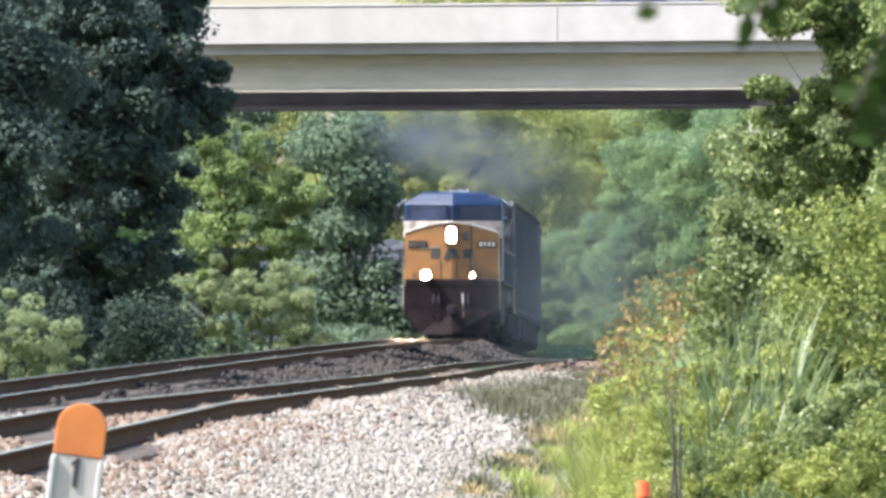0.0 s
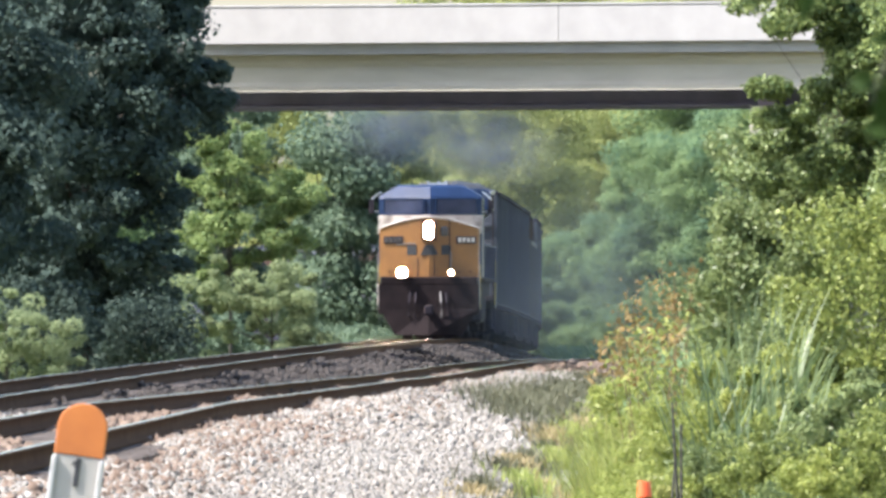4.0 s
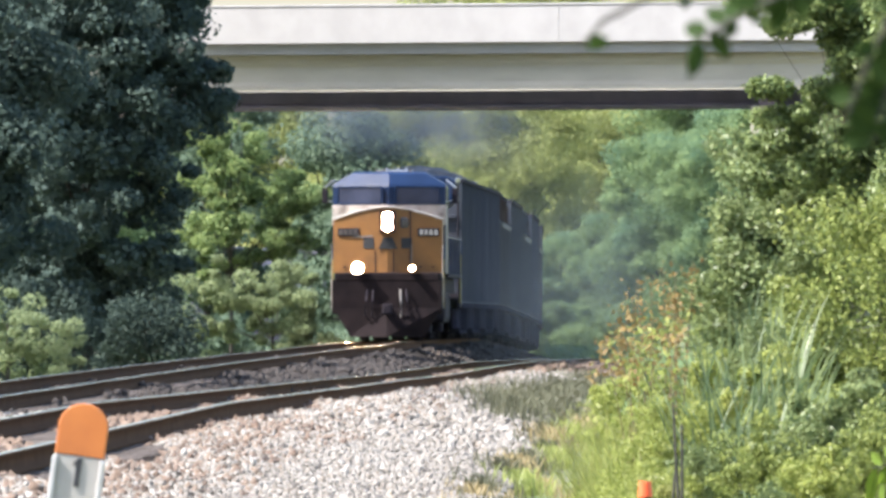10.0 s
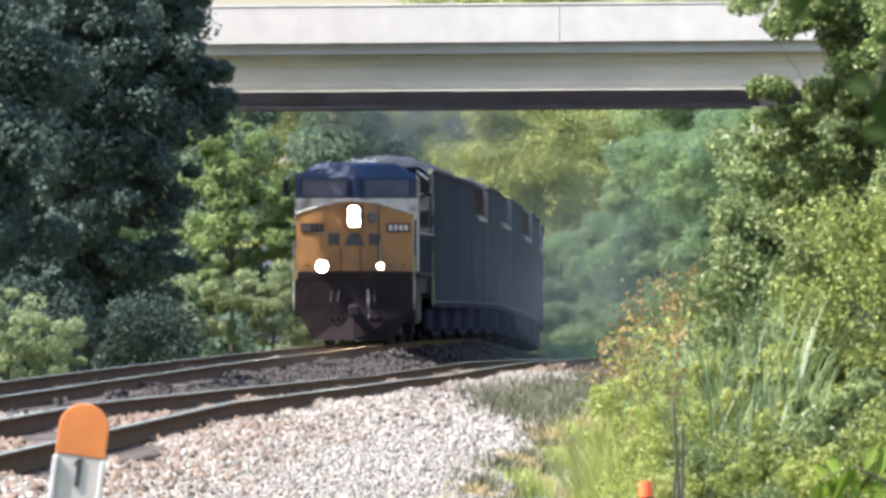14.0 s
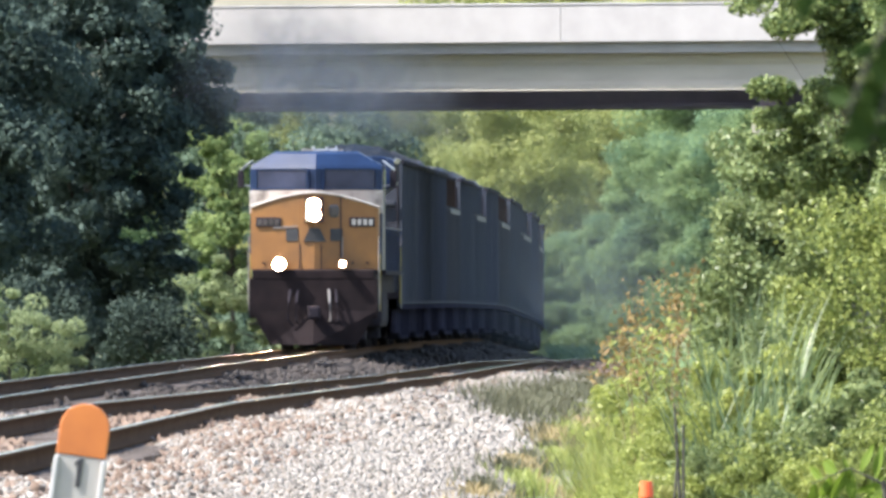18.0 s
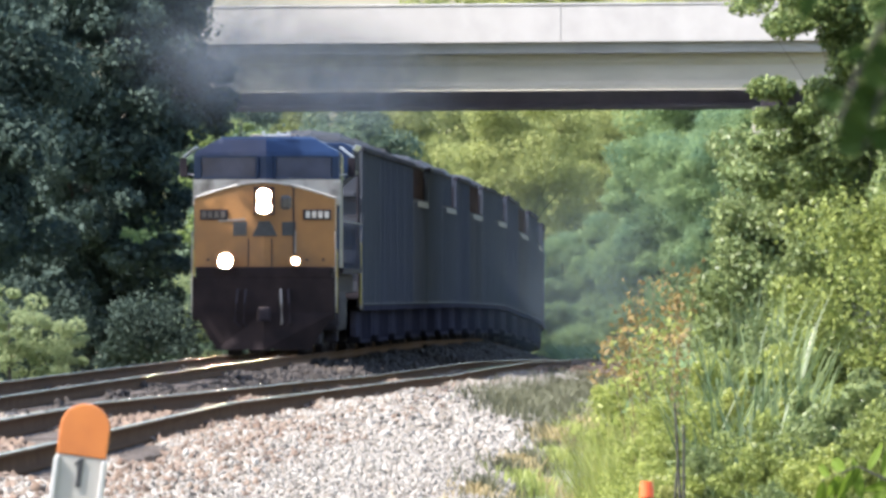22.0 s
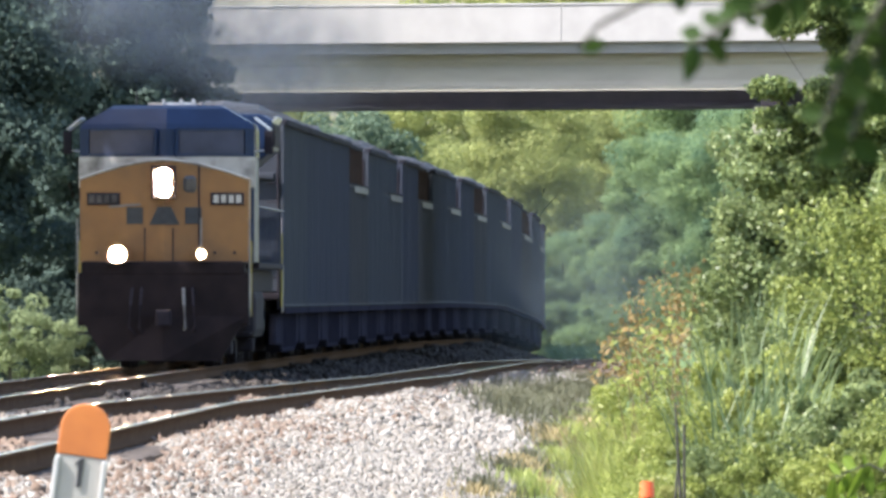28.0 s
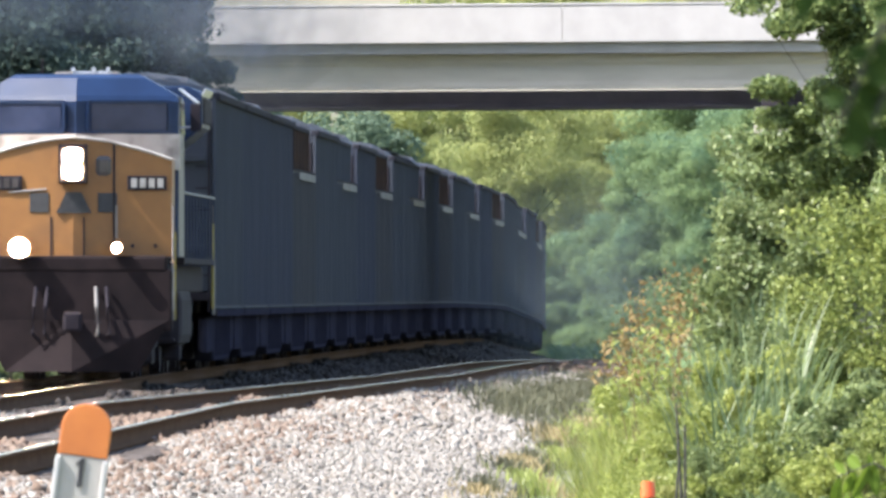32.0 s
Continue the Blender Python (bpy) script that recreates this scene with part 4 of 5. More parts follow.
def branch(name, label, base, twigs, leaf_len, leaf_w, material, seed, steps):
    """A hanging branch: twigs through points, leaves one by one along them, each twig with its own spacing."""
    rd = random.Random(seed)
    ob = thing(name, pose(*base), label, "branch")
    me = leaf_mesh("leaf", leaf_len, leaf_w, material)
    for pts, step in zip(twigs, steps):
        part("twig", tube_mesh(bmesh.new(), pts, 0.0035, 0.0012, 6), M_BARK, ob)
        P = [Vector(p) for p in pts]
        for a, b in zip(P, P[1:]):
            n = max(1, int((b - a).length / step))
            for k in range(n):
                lf = new("leaf", me)
                lf.parent = ob
                s = 1 if k % 2 else -1
                d = (b - a).normalized()
                az = math.degrees(math.atan2(d.x, d.z))
                lf.matrix_local = Matrix.Translation(a.lerp(b, (k + 0.5) / n)) @ pose(0, 0, 0, 60 + rd.uniform(-30, 30), az + s * rd.uniform(40, 75), rd.uniform(-40, 40)) @ Matrix.Scale(rd.uniform(0.7, 1.15), 4)
    return ob


def limb(ob, pts, r0, r1):
    part("limb", tube_mesh(bmesh.new(), pts, r0, r1, 8), M_BARK, ob)


# origins at the foot, so that each sways about its root
TWIG_A = branch("overhanging_sapling", "sapling whose leafy branch tip hangs close to the camera", (0.9225, 8.0, -0.03), [
    [(-1.10, 0, 2.33), (-1.135, 0, 2.24), (-1.165, 0.02, 2.19), (-1.185, 0.02, 2.14)],
    [(-1.10, 0, 2.30), (-1.14, 0.03, 2.20), (-1.165, 0.03, 2.12)],
    [(-1.10, 0, 2.34), (-1.15, 0.01, 2.30), (-1.18, 0.01, 2.265)]], 0.030, 0.02, L_NEAR, 5, (0.010, 0.010, 0.012))
limb(TWIG_A, [(0, 0, -1.4), (-0.02, 0, -0.2), (-0.1, 0, 1.2), (-0.45, 0, 2.2), (-0.9, 0, 2.45), (-1.11, 0, 2.33)], 0.03, 0.005)
TWIG_B = branch("overhanging_sapling", "sapling whose leafy branch tip hangs close to the camera", (0.853, 8.0, -0.05), [
    [(-1.06, 0, 2.345), (-1.185, 0, 2.285), (-1.20, 0, 2.268)],
    [(-0.98, 0, 2.33), (-1.05, 0.02, 2.30), (-1.115, 0.02, 2.268)],
    [(-0.94, 0, 2.34), (-1.0, 0.03, 2.31), (-1.06, 0.03, 2.295)]], 0.030, 0.017, L_NEAR, 6, (0.15, 0.008, 0.010))
limb(TWIG_B, [(0, 0, -1.4), (-0.02, 0, -0.2), (-0.1, 0, 1.3), (-0.5, 0, 2.35), (-1.07, 0, 2.35)], 0.025, 0.004)
TWIG_A.scale = TWIG_B.scale = (0.615, 0.615, 0.615)
SUMAC = branch("sumac_sapling", "bright green sapling with long narrow leaflets", (1.215, 36.0, -0.8), [
    [(-0.23, 0, 1.60), (-0.31, 0, 1.64), (-0.39, 0, 1.61)],
    [(-0.23, 0, 1.52), (-0.31, 0, 1.57), (-0.38, 0, 1.53)],
    [(-0.21, 0, 1.46), (-0.29, 0, 1.50), (-0.35, 0, 1.46)]], 0.105, 0.027, L_SUMAC, 7, (0.015, 0.015, 0.015))
limb(SUMAC, [(0, 0, -0.1), (-0.06, 0, 0.9), (-0.22, 0, 1.50), (-0.24, 0, 1.61)], 0.016, 0.005)

# ---- the train. Each vehicle's own space: front towards -y, rail top at z 0 ----
def loft(bm, rings, cap=True):
    vs = [[bm.verts.new(p) for p in r] for r in rings]
    n = len(rings[0])
    made = []
    for a, b in zip(vs, vs[1:]):
        made += [bm.faces.new((a[i], a[(i + 1) % n], b[(i + 1) % n], b[i])) for i in range(n)]
    if cap:
        made += [bm.faces.new(vs[0][::-1]), bm.faces.new(vs[-1])]
    bmesh.ops.recalc_face_normals(bm, faces=made)
    return bm


def wheelset_truck(parent, y, axles, wide=1.0, deep=0.34, wheel_r=0.5):
    tr = part("truck_frame", block((0, y, 0.52), (2.2, 0.9, 0.62), 0.05), M_BLACK, parent)
    for sx in (-1, 1):
        part("side_frame", block((sx * wide, y, 0.62), (0.16, axles[-1] - axles[0] + (1.0 if deep < 0.5 else 1.5), deep), 0.06), M_BLACK if deep < 0.5 else M_TUB, tr)
    for a in axles:
        part("axle", bar((-0.95, y + a, wheel_r), (0.95, y + a, wheel_r), 0.08), M_BLACK, tr)
        for sx in (-1, 1):
            bm = bmesh.new()
            rod(bm, (sx * 0.70, y + a, wheel_r), (sx * 0.83, y + a, wheel_r), wheel_r, seg=20)
            rod(bm, (sx * 0.66, y + a, wheel_r), (sx * 0.70, y + a, wheel_r), wheel_r + 0.028, seg=20)
            part("wheel", bm, M_BLACK, tr)
    return tr


def coupler(parent, y, s):
    bm = block((0, y, 0.87), (0.2, 0.6, 0.2), 0.03)
    box(bm, (0.03, y + s * 0.34, 0.87), (0.28, 0.2, 0.3), 0.05)
    part("coupler", bm, M_BLACK, parent, "grimy cast steel coupler")


def facet(side, u, z, w, h, d, yf, bulge, out, bevel=0.0):
    """A panel on the left or right half of a blunt V-shaped front."""
    ang = math.atan2(bulge, 1.56)
    turn = Matrix.Rotation(side * ang, 4, "Z")
    y = yf - bulge * (1 - abs(u) / 1.56)
    n = Vector((side * math.sin(ang), -math.cos(ang), 0))
    return block(Vector((u, y, z)) + n * out, (w, d, h), bevel, turn)


def raise_body(ob):
    """Lift all but the running gear above the lowered rails, to fit the camera's view."""
    for c in ob.children:
        if c.name.split(".")[0] not in ("truck_frame", "coupler"):
            c.location.z += 0.15


def locomotive():
    loco = thing("locomotive", pose(0, 0, 0), "blue and yellow diesel freight locomotive with lit headlights", "locomotive")
    yf, bul = -8.95, 0.42

    def ring(z, hw, f, b=bul, back=-6.2):
        return [(-hw, f, z), (0, f - b * hw / 1.56, z), (hw, f, z), (hw, back, z), (-hw, back, z)]
    cab = part("cab", loft(bmesh.new(), [ring(1.72, 1.56, yf), ring(4.10, 1.56, yf + 0.06), ring(4.19, 1.53, yf + 0.10), ring(4.46, 1.06, yf + 0.20), ring(4.52, 0.95, yf + 0.32)]), M_BLUE, loco, "dark blue cab")
    # pale band under the windscreens
    band = bmesh.new()
    for s in (-1, 1):
        loft(band, [[(0, yf - bul - 0.02, 3.05), (s * 1.575, yf - 0.015, 3.05), (s * 1.575, yf + 0.2, 3.05), (0, yf + 0.2, 3.05)],
                    [(0, yf - bul - 0.02, 3.60), (s * 1.575, yf - 0.015, 3.60), (s * 1.575, yf + 0.2, 3.60), (0, yf + 0.2, 3.60)]])
    part("cab_band", band, M_WHITE, cab, "weathered off-white band below the windscreens")
    for s in (-1, 1):
        ws = part("windscreen", facet(s, s * 0.80, 3.86, 1.18, 0.42, 0.03, yf + 0.02, bul, 0.012), M_GLASS, cab)
        fr = bmesh.new()
        for du, dz, w, h in ((0, 0.23, 1.28, 0.05), (0, -0.23, 1.28, 0.05), (-0.615, 0, 0.05, 0.42), (0.615, 0, 0.05, 0.42)):
            tmp = facet(s, s * 0.80 + du, 3.86 + dz, w, h, 0.05, yf + 0.02, bul, 0.02)
            me = bpy.data.meshes.new("tmp")
            tmp.to_mesh(me)
            tmp.free()
            fr.from_mesh(me)
            bpy.data.meshes.remove(me)
        part("windscreen_gasket", fr, M_BLUE, ws)
        part("wiper", bar((s * 0.5, yf - 0.22, 3.64), (s * 0.95, yf - 0.15, 3.98), 0.012), M_BLACK, cab)
        part("side_window", block((s * 1.565, -7.4, 3.85), (0.03, 1.5, 0.5), 0.01), M_GLASS, cab)
        part("sunshade", block((s * 1.68, -7.5, 4.2), (0.34, 1.6, 0.03), 0.0, Matrix.Rotation(radians(s * 38), 4, "Y")), M_CHROME, cab, "pale tilted sunshade")
        part("mirror", block((s * 1.80, -8.3, 3.86), (0.16, 0.05, 0.42), 0.015), M_BLACK, cab)
        part("mirror_arm", bar((s * 1.56, -8.3, 3.7), (s * 1.75, -8.3, 3.72), 0.015), M_CHROME, cab)
    for x in (-0.1, 0.22, 0.44):
        part("horn", bar((x, -7.5, 4.60), (x, -7.9, 4.61), 0.018, 0.036), M_CHROME, cab)
    part("horn_bracket", block((0.18, -7.5, 4.555), (0.6, 0.08, 0.06), 0.01), M_CHROME, cab)
    part("air_conditioner", block((0.1, -7.0, 4.545), (1.0, 0.9, 0.07), 0.03), M_HANDRAIL, cab, "pale roof air conditioner")
    part("antenna", bar((-0.6, -7.2, 4.55), (-0.6, -7.2, 4.8), 0.012), M_BLACK, cab)
    # nose with a crowned top
    ny, nb = -10.25, 0.28
    xs = [-1.5 + 3.0 * i / 12 for i in range(13)]
    crown = [(x, 3.54 - 0.34 * (abs(x) / 1.5) ** 1.6) for x in xs]
    bm = bmesh.new()
    fr = [(x, ny - nb * (1 - abs(x) / 1.5), z) for x, z in crown]
    rr = [(x, yf - 0.03 - bul * (1 - abs(x) / 1.5), z) for x, z in crown]
    fb = [(x, ny - nb * (1 - abs(x) / 1.5), 1.72) for x in xs]
    rb = [(x, yf - 0.03 - bul * (1 - abs(x) / 1.5), 1.72) for x in xs]
    V = [[bm.verts.new(p) for p in row] for row in (fb, fr, rr, rb)]
    made = []
    for a, b in zip(V, V[1:]):
        made += [bm.faces.new((a[i], a[i + 1], b[i + 1], b[i])) for i in range(12)]
    made += [bm.faces.new([r[0] for r in V]), bm.faces.new([r[-1] for r in V])]
    bmesh.ops.recalc_face_normals(bm, faces=made)
    nose = part("nose", bm, M_YELLOW, loco, "yellow nose with scuffed paint")
    trim = bmesh.new()
    tube_mesh(trim, [(x, y - 0.012, z) for x, y, z in fr], 0.028, 0.028, 6)
    part("nose_edge", trim, M_WHITE, nose, "pale edge stripe on the nose")
    nf = ny - nb
    part("nose_door_seam", facet(1, 0.62, 2.6, 0.03, 1.7, 0.02, ny, nb, 0.004), M_BLACK, nose)
    for u in (-0.34, 0.16):
        part("nose_door_seam", facet(-1 if u < 0 else 1, u, 2.02, 0.022, 0.6, 0.02, ny, nb, 0.004), M_BLACK, nose)
    for u in (-1.2, -0.9, 0.9, 1.25):
        part("bolt", facet(-1 if u < 0 else 1, u, 1.88, 0.05, 0.05, 0.03, ny, nb, 0.006), M_BLACK, nose)
    hood_bm = bmesh.new()
    for dx, dz, w, h in ((-0.19, 0, 0.06, 0.60), (0.19, 0, 0.06, 0.60), (0, 0.27, 0.44, 0.06), (0, -0.27, 0.44, 0.06)):
        box(hood_bm, (dx, nf - 0.06, 3.13 + dz), (w, 0.22, h), 0.012)
    part("headlight_housing", hood_bm, M_BLACK, nose)
    for dz in (-0.12, 0.12):
        hl = part("headlight", bar((0, nf + 0.02, 3.13 + dz), (0, nf - 0.06, 3.13 + dz), 0.122, seg=16), M_LAMP, nose, "lit white headlight")
        part("glare_ring", bar((0, nf + 0.02, 3.13 + dz), (0, nf - 0.045, 3.13 + dz), 0.142, seg=20), M_GLARERING, hl, "added orange glowing ring for the lamp's halo")
    part("nose_window", facet(1, 0.46, 3.10, 0.32, 0.38, 0.20, ny, nb, -0.085, 0.098), M_LENS, nose, "dark round-cornered nose window")
    # emblem as plain dark shapes
    tri = bmesh.new()
    prism(tri, [(-0.26, 2.38), (0.28, 2.38), (0.13, 2.70), (-0.11, 2.70)], "y", nf - 0.012, nf + 0.2)
    part("emblem_shape", tri, M_DARKINK, nose)
    for u in (-0.52, 0.52):
        part("emblem_shape", facet(1 if u > 0 else -1, u, 2.54, 0.30, 0.30, 0.02, ny, nb, 0.004, 0.008), M_DARKINK, nose)
    for u in (-1.08, 1.12):
        s = 1 if u > 0 else -1
        nbd = part("number_board", facet(s, u, 2.84, 0.60, 0.22, 0.05, ny, nb, 0.01, 0.01), M_BLACK, nose)
        for k in range(4):
            part("marking_bar", facet(s, u - 0.2 + 0.133 * k, 2.84, 0.09, 0.14, 0.02, ny, nb, 0.035), M_WHITE if u > 0 else M_LENS, nbd)
    part("grab_iron", bar((0.66, nf + 0.06, 2.0), (0.66, nf + 0.06, 2.5), 0.016), M_HANDRAIL, nose, "pale vertical handrail")
    # walkway, pilot and plough
    part("anticlimber", block((0, -10.62, 1.60), (2.9, 0.5, 0.26), 0.05), M_PILOT, loco)
    pilot = part("pilot", block((0, -10.75, 1.05), (3.05, 0.22, 0.95), 0.04), M_PILOT, loco, "grimy dark pilot plate")
    bm = bmesh.new()
    loft(bm, [[(-1.02, -10.9, -0.04), (0, -11.2, -0.04), (1.02, -10.9, -0.04), (1.02, -10.7, -0.04), (-1.02, -10.7, -0.04)],
              [(-1.48, -10.86, 0.75), (0, -11.02, 0.75), (1.48, -10.86, 0.75), (1.48, -10.7, 0.75), (-1.48, -10.7, 0.75)]])
    part("snow_plough", bm, M_PILOT, pilot, "dark V-shaped snow plough")
    coupler(loco, -11.2, -1)
    for u, mt, r in ((-0.81, M_LAMP, 0.125), (0.68, M_LAMP_DIM, 0.06)):
        h = part("ditch_light", bar((u, -10.90, 1.85), (u, -10.98, 1.85), r, seg=16), mt, loco, "lit ditch light")
        part("glare_ring", bar((u, -10.88, 1.85), (u, -10.935, 1.85), r + 0.022, seg=20), M_GLARERING, h, "added orange glowing ring for the lamp's halo")
        part("lamp_housing", bar((u, -10.60, 1.85), (u, -10.915, 1.85), r + 0.03, seg=16), M_BLACK, h)
        part("lamp_visor", loft(bmesh.new(), [[(u + (r + q) * math.cos(a * 0.3927), y, 1.85 + (r + q) * math.sin(a * 0.3927)) for a in range(16)] for q, y in ((0.026, -10.90), (0.026, -11.04), (0.05, -11.04), (0.05, -10.90))], False), M_BLACK, h)
    for x in (-0.55, -0.38, 0.36, 0.52):
        bm = bmesh.new()
        tube_mesh(bm, [(x, -10.9, 1.25), (x * 1.05, -11.1, 0.95), (x * 1.1, -11.05, 0.55), (x * 0.9, -10.95, 0.42)], 0.028, 0.028, 6)
        part("air_hose", bm, M_BLACK if abs(x) > 0.37 else M_HANDRAIL, pilot)
    for s in (-1, 1):
        st = part("step_well", block((s * 1.38, -10.25, 0.95), (0.30, 0.7, 0.06), 0.01), M_BLACK, loco)
        for k in range(4):
            part("step", block((s * 1.38, -10.25, 0.45 + 0.35 * k), (0.32, 0.6, 0.04), 0.01), M_BLACK, st)
        for y, mt, zz in ((-10.72, M_HANDRAIL, 2.5), (-9.7, M_RAILING, 2.1)):
            part("corner_handrail", bar((s * 1.53, y, 0.75), (s * 1.53, y, zz), 0.016), mt, loco, "pale corner handrail" if mt is M_HANDRAIL else "yellow corner handrail")
        bm = block((s * 1.52, -10.70, 1.2), (0.06, 0.10, 0.62), 0.02)
        part("step_edge", bm, M_WHITE, st, "white painted step edge")
        part("walkway", block((s * 1.36, 1.6, 1.66), (0.42, 15.8, 0.10), 0.015), M_BLACK, loco)
        top = part("handrail", bar((s * 1.54, -6.0, 2.72), (s * 1.54, 10.4, 2.72), 0.018), M_BLUE, loco)
        for k in range(11):
            part("handrail_post", bar((s * 1.54, -6.0 + 1.64 * k, 1.7), (s * 1.54, -6.0 + 1.64 * k, 2.72), 0.016), M_BLUE, top)
        part("corner_handrail", bar((s * 1.53, 10.5, 0.8), (s * 1.53, 10.5, 2.6), 0.022), M_HANDRAIL, loco)
        part("rear_handrail", bar((s * 1.53, 9.8, 0.9), (s * 1.53, 9.8, 2.3), 0.022), M_RAILING, loco)
    hood = part("hood", block((0, 1.2, 3.05), (1.9, 14.6, 2.7), 0.10), M_BLUE, loco, "dark blue engine hood")
    part("exhaust_stack", block((0, -1.2, 4.52), (0.9, 1.3, 0.22), 0.04), M_BLACK, hood)
    for k in range(10):
        for s in (-1, 1):
            part("hood_door", block((s * 0.962, -4.8 + 0.95 * k, 2.6), (0.03, 0.86, 1.5), 0.008), M_BLUE, hood)
    bm = bmesh.new()
    prism(bm, [(-1.0, 3.45), (-1.48, 3.85), (-1.48, 4.40), (-1.25, 4.52), (1.25, 4.52), (1.48, 4.40), (1.48, 3.85), (1.0, 3.45)], "y", 5.8, 9.9, 0.03)
    rad = part("radiator_wing", bm, M_BLUE, loco, "flared dark radiator housing")
    for s in (-1, 1):
        part("radiator_edge", block((s * 1.50, 7.85, 4.42), (0.03, 4.1, 0.12), 0.0, Matrix.Rotation(radians(s * 30), 4, "Y")), M_CHROME, rad)
        part("radiator_grille", block((s * 1.492, 7.85, 4.12), (0.03, 3.7, 0.42), 0.005), M_BLACK, rad)
    part("frame", block((0, 0, 1.38), (2.7, 20.6, 0.42), 0.05), M_BLACK, loco)
    part("fuel_tank", block((0, 0.2, 0.78), (2.8, 5.6, 0.9), 0.18), M_BLACK, loco)
    for y in (-6.6, 6.6):
        wheelset_truck(loco, y, (-1.95, 0.0, 1.95), wheel_r=0.53)
    coupler(loco, 11.0, 1)
    part("grab_iron", bar((-0.98, nf + 0.16, 2.70), (-0.42, nf + 0.06, 2.74), 0.016), M_HANDRAIL, nose, "pale horizontal handrail")
    part("grab_iron", bar((1.36, ny + 0.02, 1.62), (1.36, ny + 0.02, 1.95), 0.02), M_HANDRAIL, nose)
    raise_body(loco)
    return loco


CAR_L = 16.15


def freight_car(name, label, paint, low, seed, upper=None):
    """A coal car. A low one has its upper walls set back behind a pale strip along the lower side's edge."""
    car = thing(name, pose(0, 0, 0), label, "freight car", "cars of the train")
    hl = 7.72
    zt = 3.56 if low else 4.42
    for s in (-1, 1):
        side = part("side", block((s * 1.50, 0, (0.80 + zt) / 2), (0.06, 2 * hl, zt - 0.80), 0.01), paint, car)
        for k in range(14):
            part("rib", block((s * 1.54, -hl + 0.35 + k * (2 * hl - 0.7) / 13, (0.90 + zt) / 2), (0.024, 0.12, zt - 1.0), 0.01), paint, side)
        part("side_sill", block((s * 1.515, 0, 0.83), (0.10, 2 * hl, 0.12), 0.02), M_TUB, side)
        part("sill_edge", block((s * 1.55, 0, 0.90), (0.05, 2 * hl, 0.025), 0.005), M_EDGE, side, "sill edge strip, light put into its paler colour")
        if low:
            up = part("upper_side", block((s * 1.36, 0, 3.98), (0.06, 2 * hl - 0.9, 0.86), 0.01), upper or paint, car)
            for k in range(8):
                part("upper_rib", block((s * 1.405, -hl + 0.6 + k * (2 * hl - 1.2) / 7, 3.98), (0.05, 0.10, 0.82), 0.01), upper or paint, up)
            part("ledge", block((s * 1.45, 0, 3.575), (0.22, 2 * hl - 0.02, 0.03), 0.006), M_DULLTOP, car)
            part("pale_strip", block((s * 1.568, 0.6, 3.47), (0.018, 11.2, 0.15), 0.004), M_LEDGE, car, "worn pale strip along the side")
            part("top_chord", block((s * 1.36, 0, 4.43), (0.15, 2 * hl - 0.9, 0.10), 0.03), M_DULLTOP, car)
        else:
            part("top_chord", block((s * 1.51, 0, 4.42), (0.18, 2 * hl, 0.13), 0.03), M_DULLTOP, car)
    for e in (-1, 1):
        if low:
            part("upper_end", block((0, e * (hl - 0.45), 3.98), (2.7, 0.07, 0.86), 0.01), M_OLDRUST, car, "rust-brown upper end panel")
        endw = part("end_wall", block((0, e * (hl - 0.05), (1.2 + zt) / 2), (2.9, 0.08, zt - 1.2), 0.01), M_ENDBROWN if low else paint, car)
        for k in range(3):
            part("end_rib", block((0, e * (hl + 0.03), 1.9 + 0.75 * k), (2.7, 0.10, 0.12), 0.02), M_ENDBROWN if low else paint, endw)
        part("end_platform", block((0, e * (hl + 0.05), 1.10), (2.9, 0.4, 0.12), 0.02), M_BLACK, car)
        for x in (-1.42, 1.42):
            lad = part("ladder_rail", bar((x, e * (hl + 0.10), 0.85), (x, e * (hl + 0.10), zt - 0.2), 0.022), M_BLACK, car)
            for k in range(7):
                part("rung", bar((x - 0.22 * (1 if x > 0 else -1), e * (hl + 0.10), 1.1 + 0.36 * k), (x, e * (hl + 0.10), 1.1 + 0.36 * k), 0.012), M_BLACK, lad)
        coupler(car, e * 7.9, e)
        wheelset_truck(car, e * 5.6, (-0.89, 0.89), 1.30, 0.62, wheel_r=0.46)
    part("floor", block((0, 0, 1.1), (2.9, 2 * hl - 0.2, 0.16)), M_BLACK, car)
    for s in (-1, 1):
        tub = bmesh.new()
        prism(tub, [(-4.35, 0.80), (4.35, 0.80), (4.35, 0.20), (4.15, 0.02), (-4.15, 0.02), (-4.35, 0.20)], "x", s * 0.12, s * 1.40, 0.05)
        tub = part("belly_tub", tub, M_TUB, car, "dark low-hanging belly tub")
        for k in range(6):
            part("tub_rib", block((s * 1.41, -3.75 + 1.5 * k, 0.44), (0.05, 0.09, 0.66), 0.01), M_TUB, tub)
    part("centre_sill", block((0, 0, 0.82), (0.5, 2 * hl, 0.5), 0.02), M_BLACK, car)
    bm = bmesh.new()
    rgc = random.Random(seed)
    nx, ny = 9, 44
    hw, hy = (1.3, hl - 0.6) if low else (1.42, hl - 0.15)
    hump = [rgc.uniform(-0.20, 0.34) for _ in range(9)]
    grid = []
    for j in range(ny):
        row = []
        for i in range(nx):
            x, y = -hw + 2 * hw * i / (nx - 1), -hy + 2 * hy * j / (ny - 1)
            edge = abs(x / hw) ** 2.4
            endf = min(1.0, (hy - abs(y)) / 1.0)
            at = 8 * j / (ny - 1)
            swell = hump[int(at)] + (hump[min(8, int(at) + 1)] - hump[int(at)]) * (at - int(at))
            z = 4.30 + (1 - edge) * (0.32 + swell) * endf + rgc.uniform(-0.09, 0.13)
            row.append(bm.verts.new((x, y, z)))
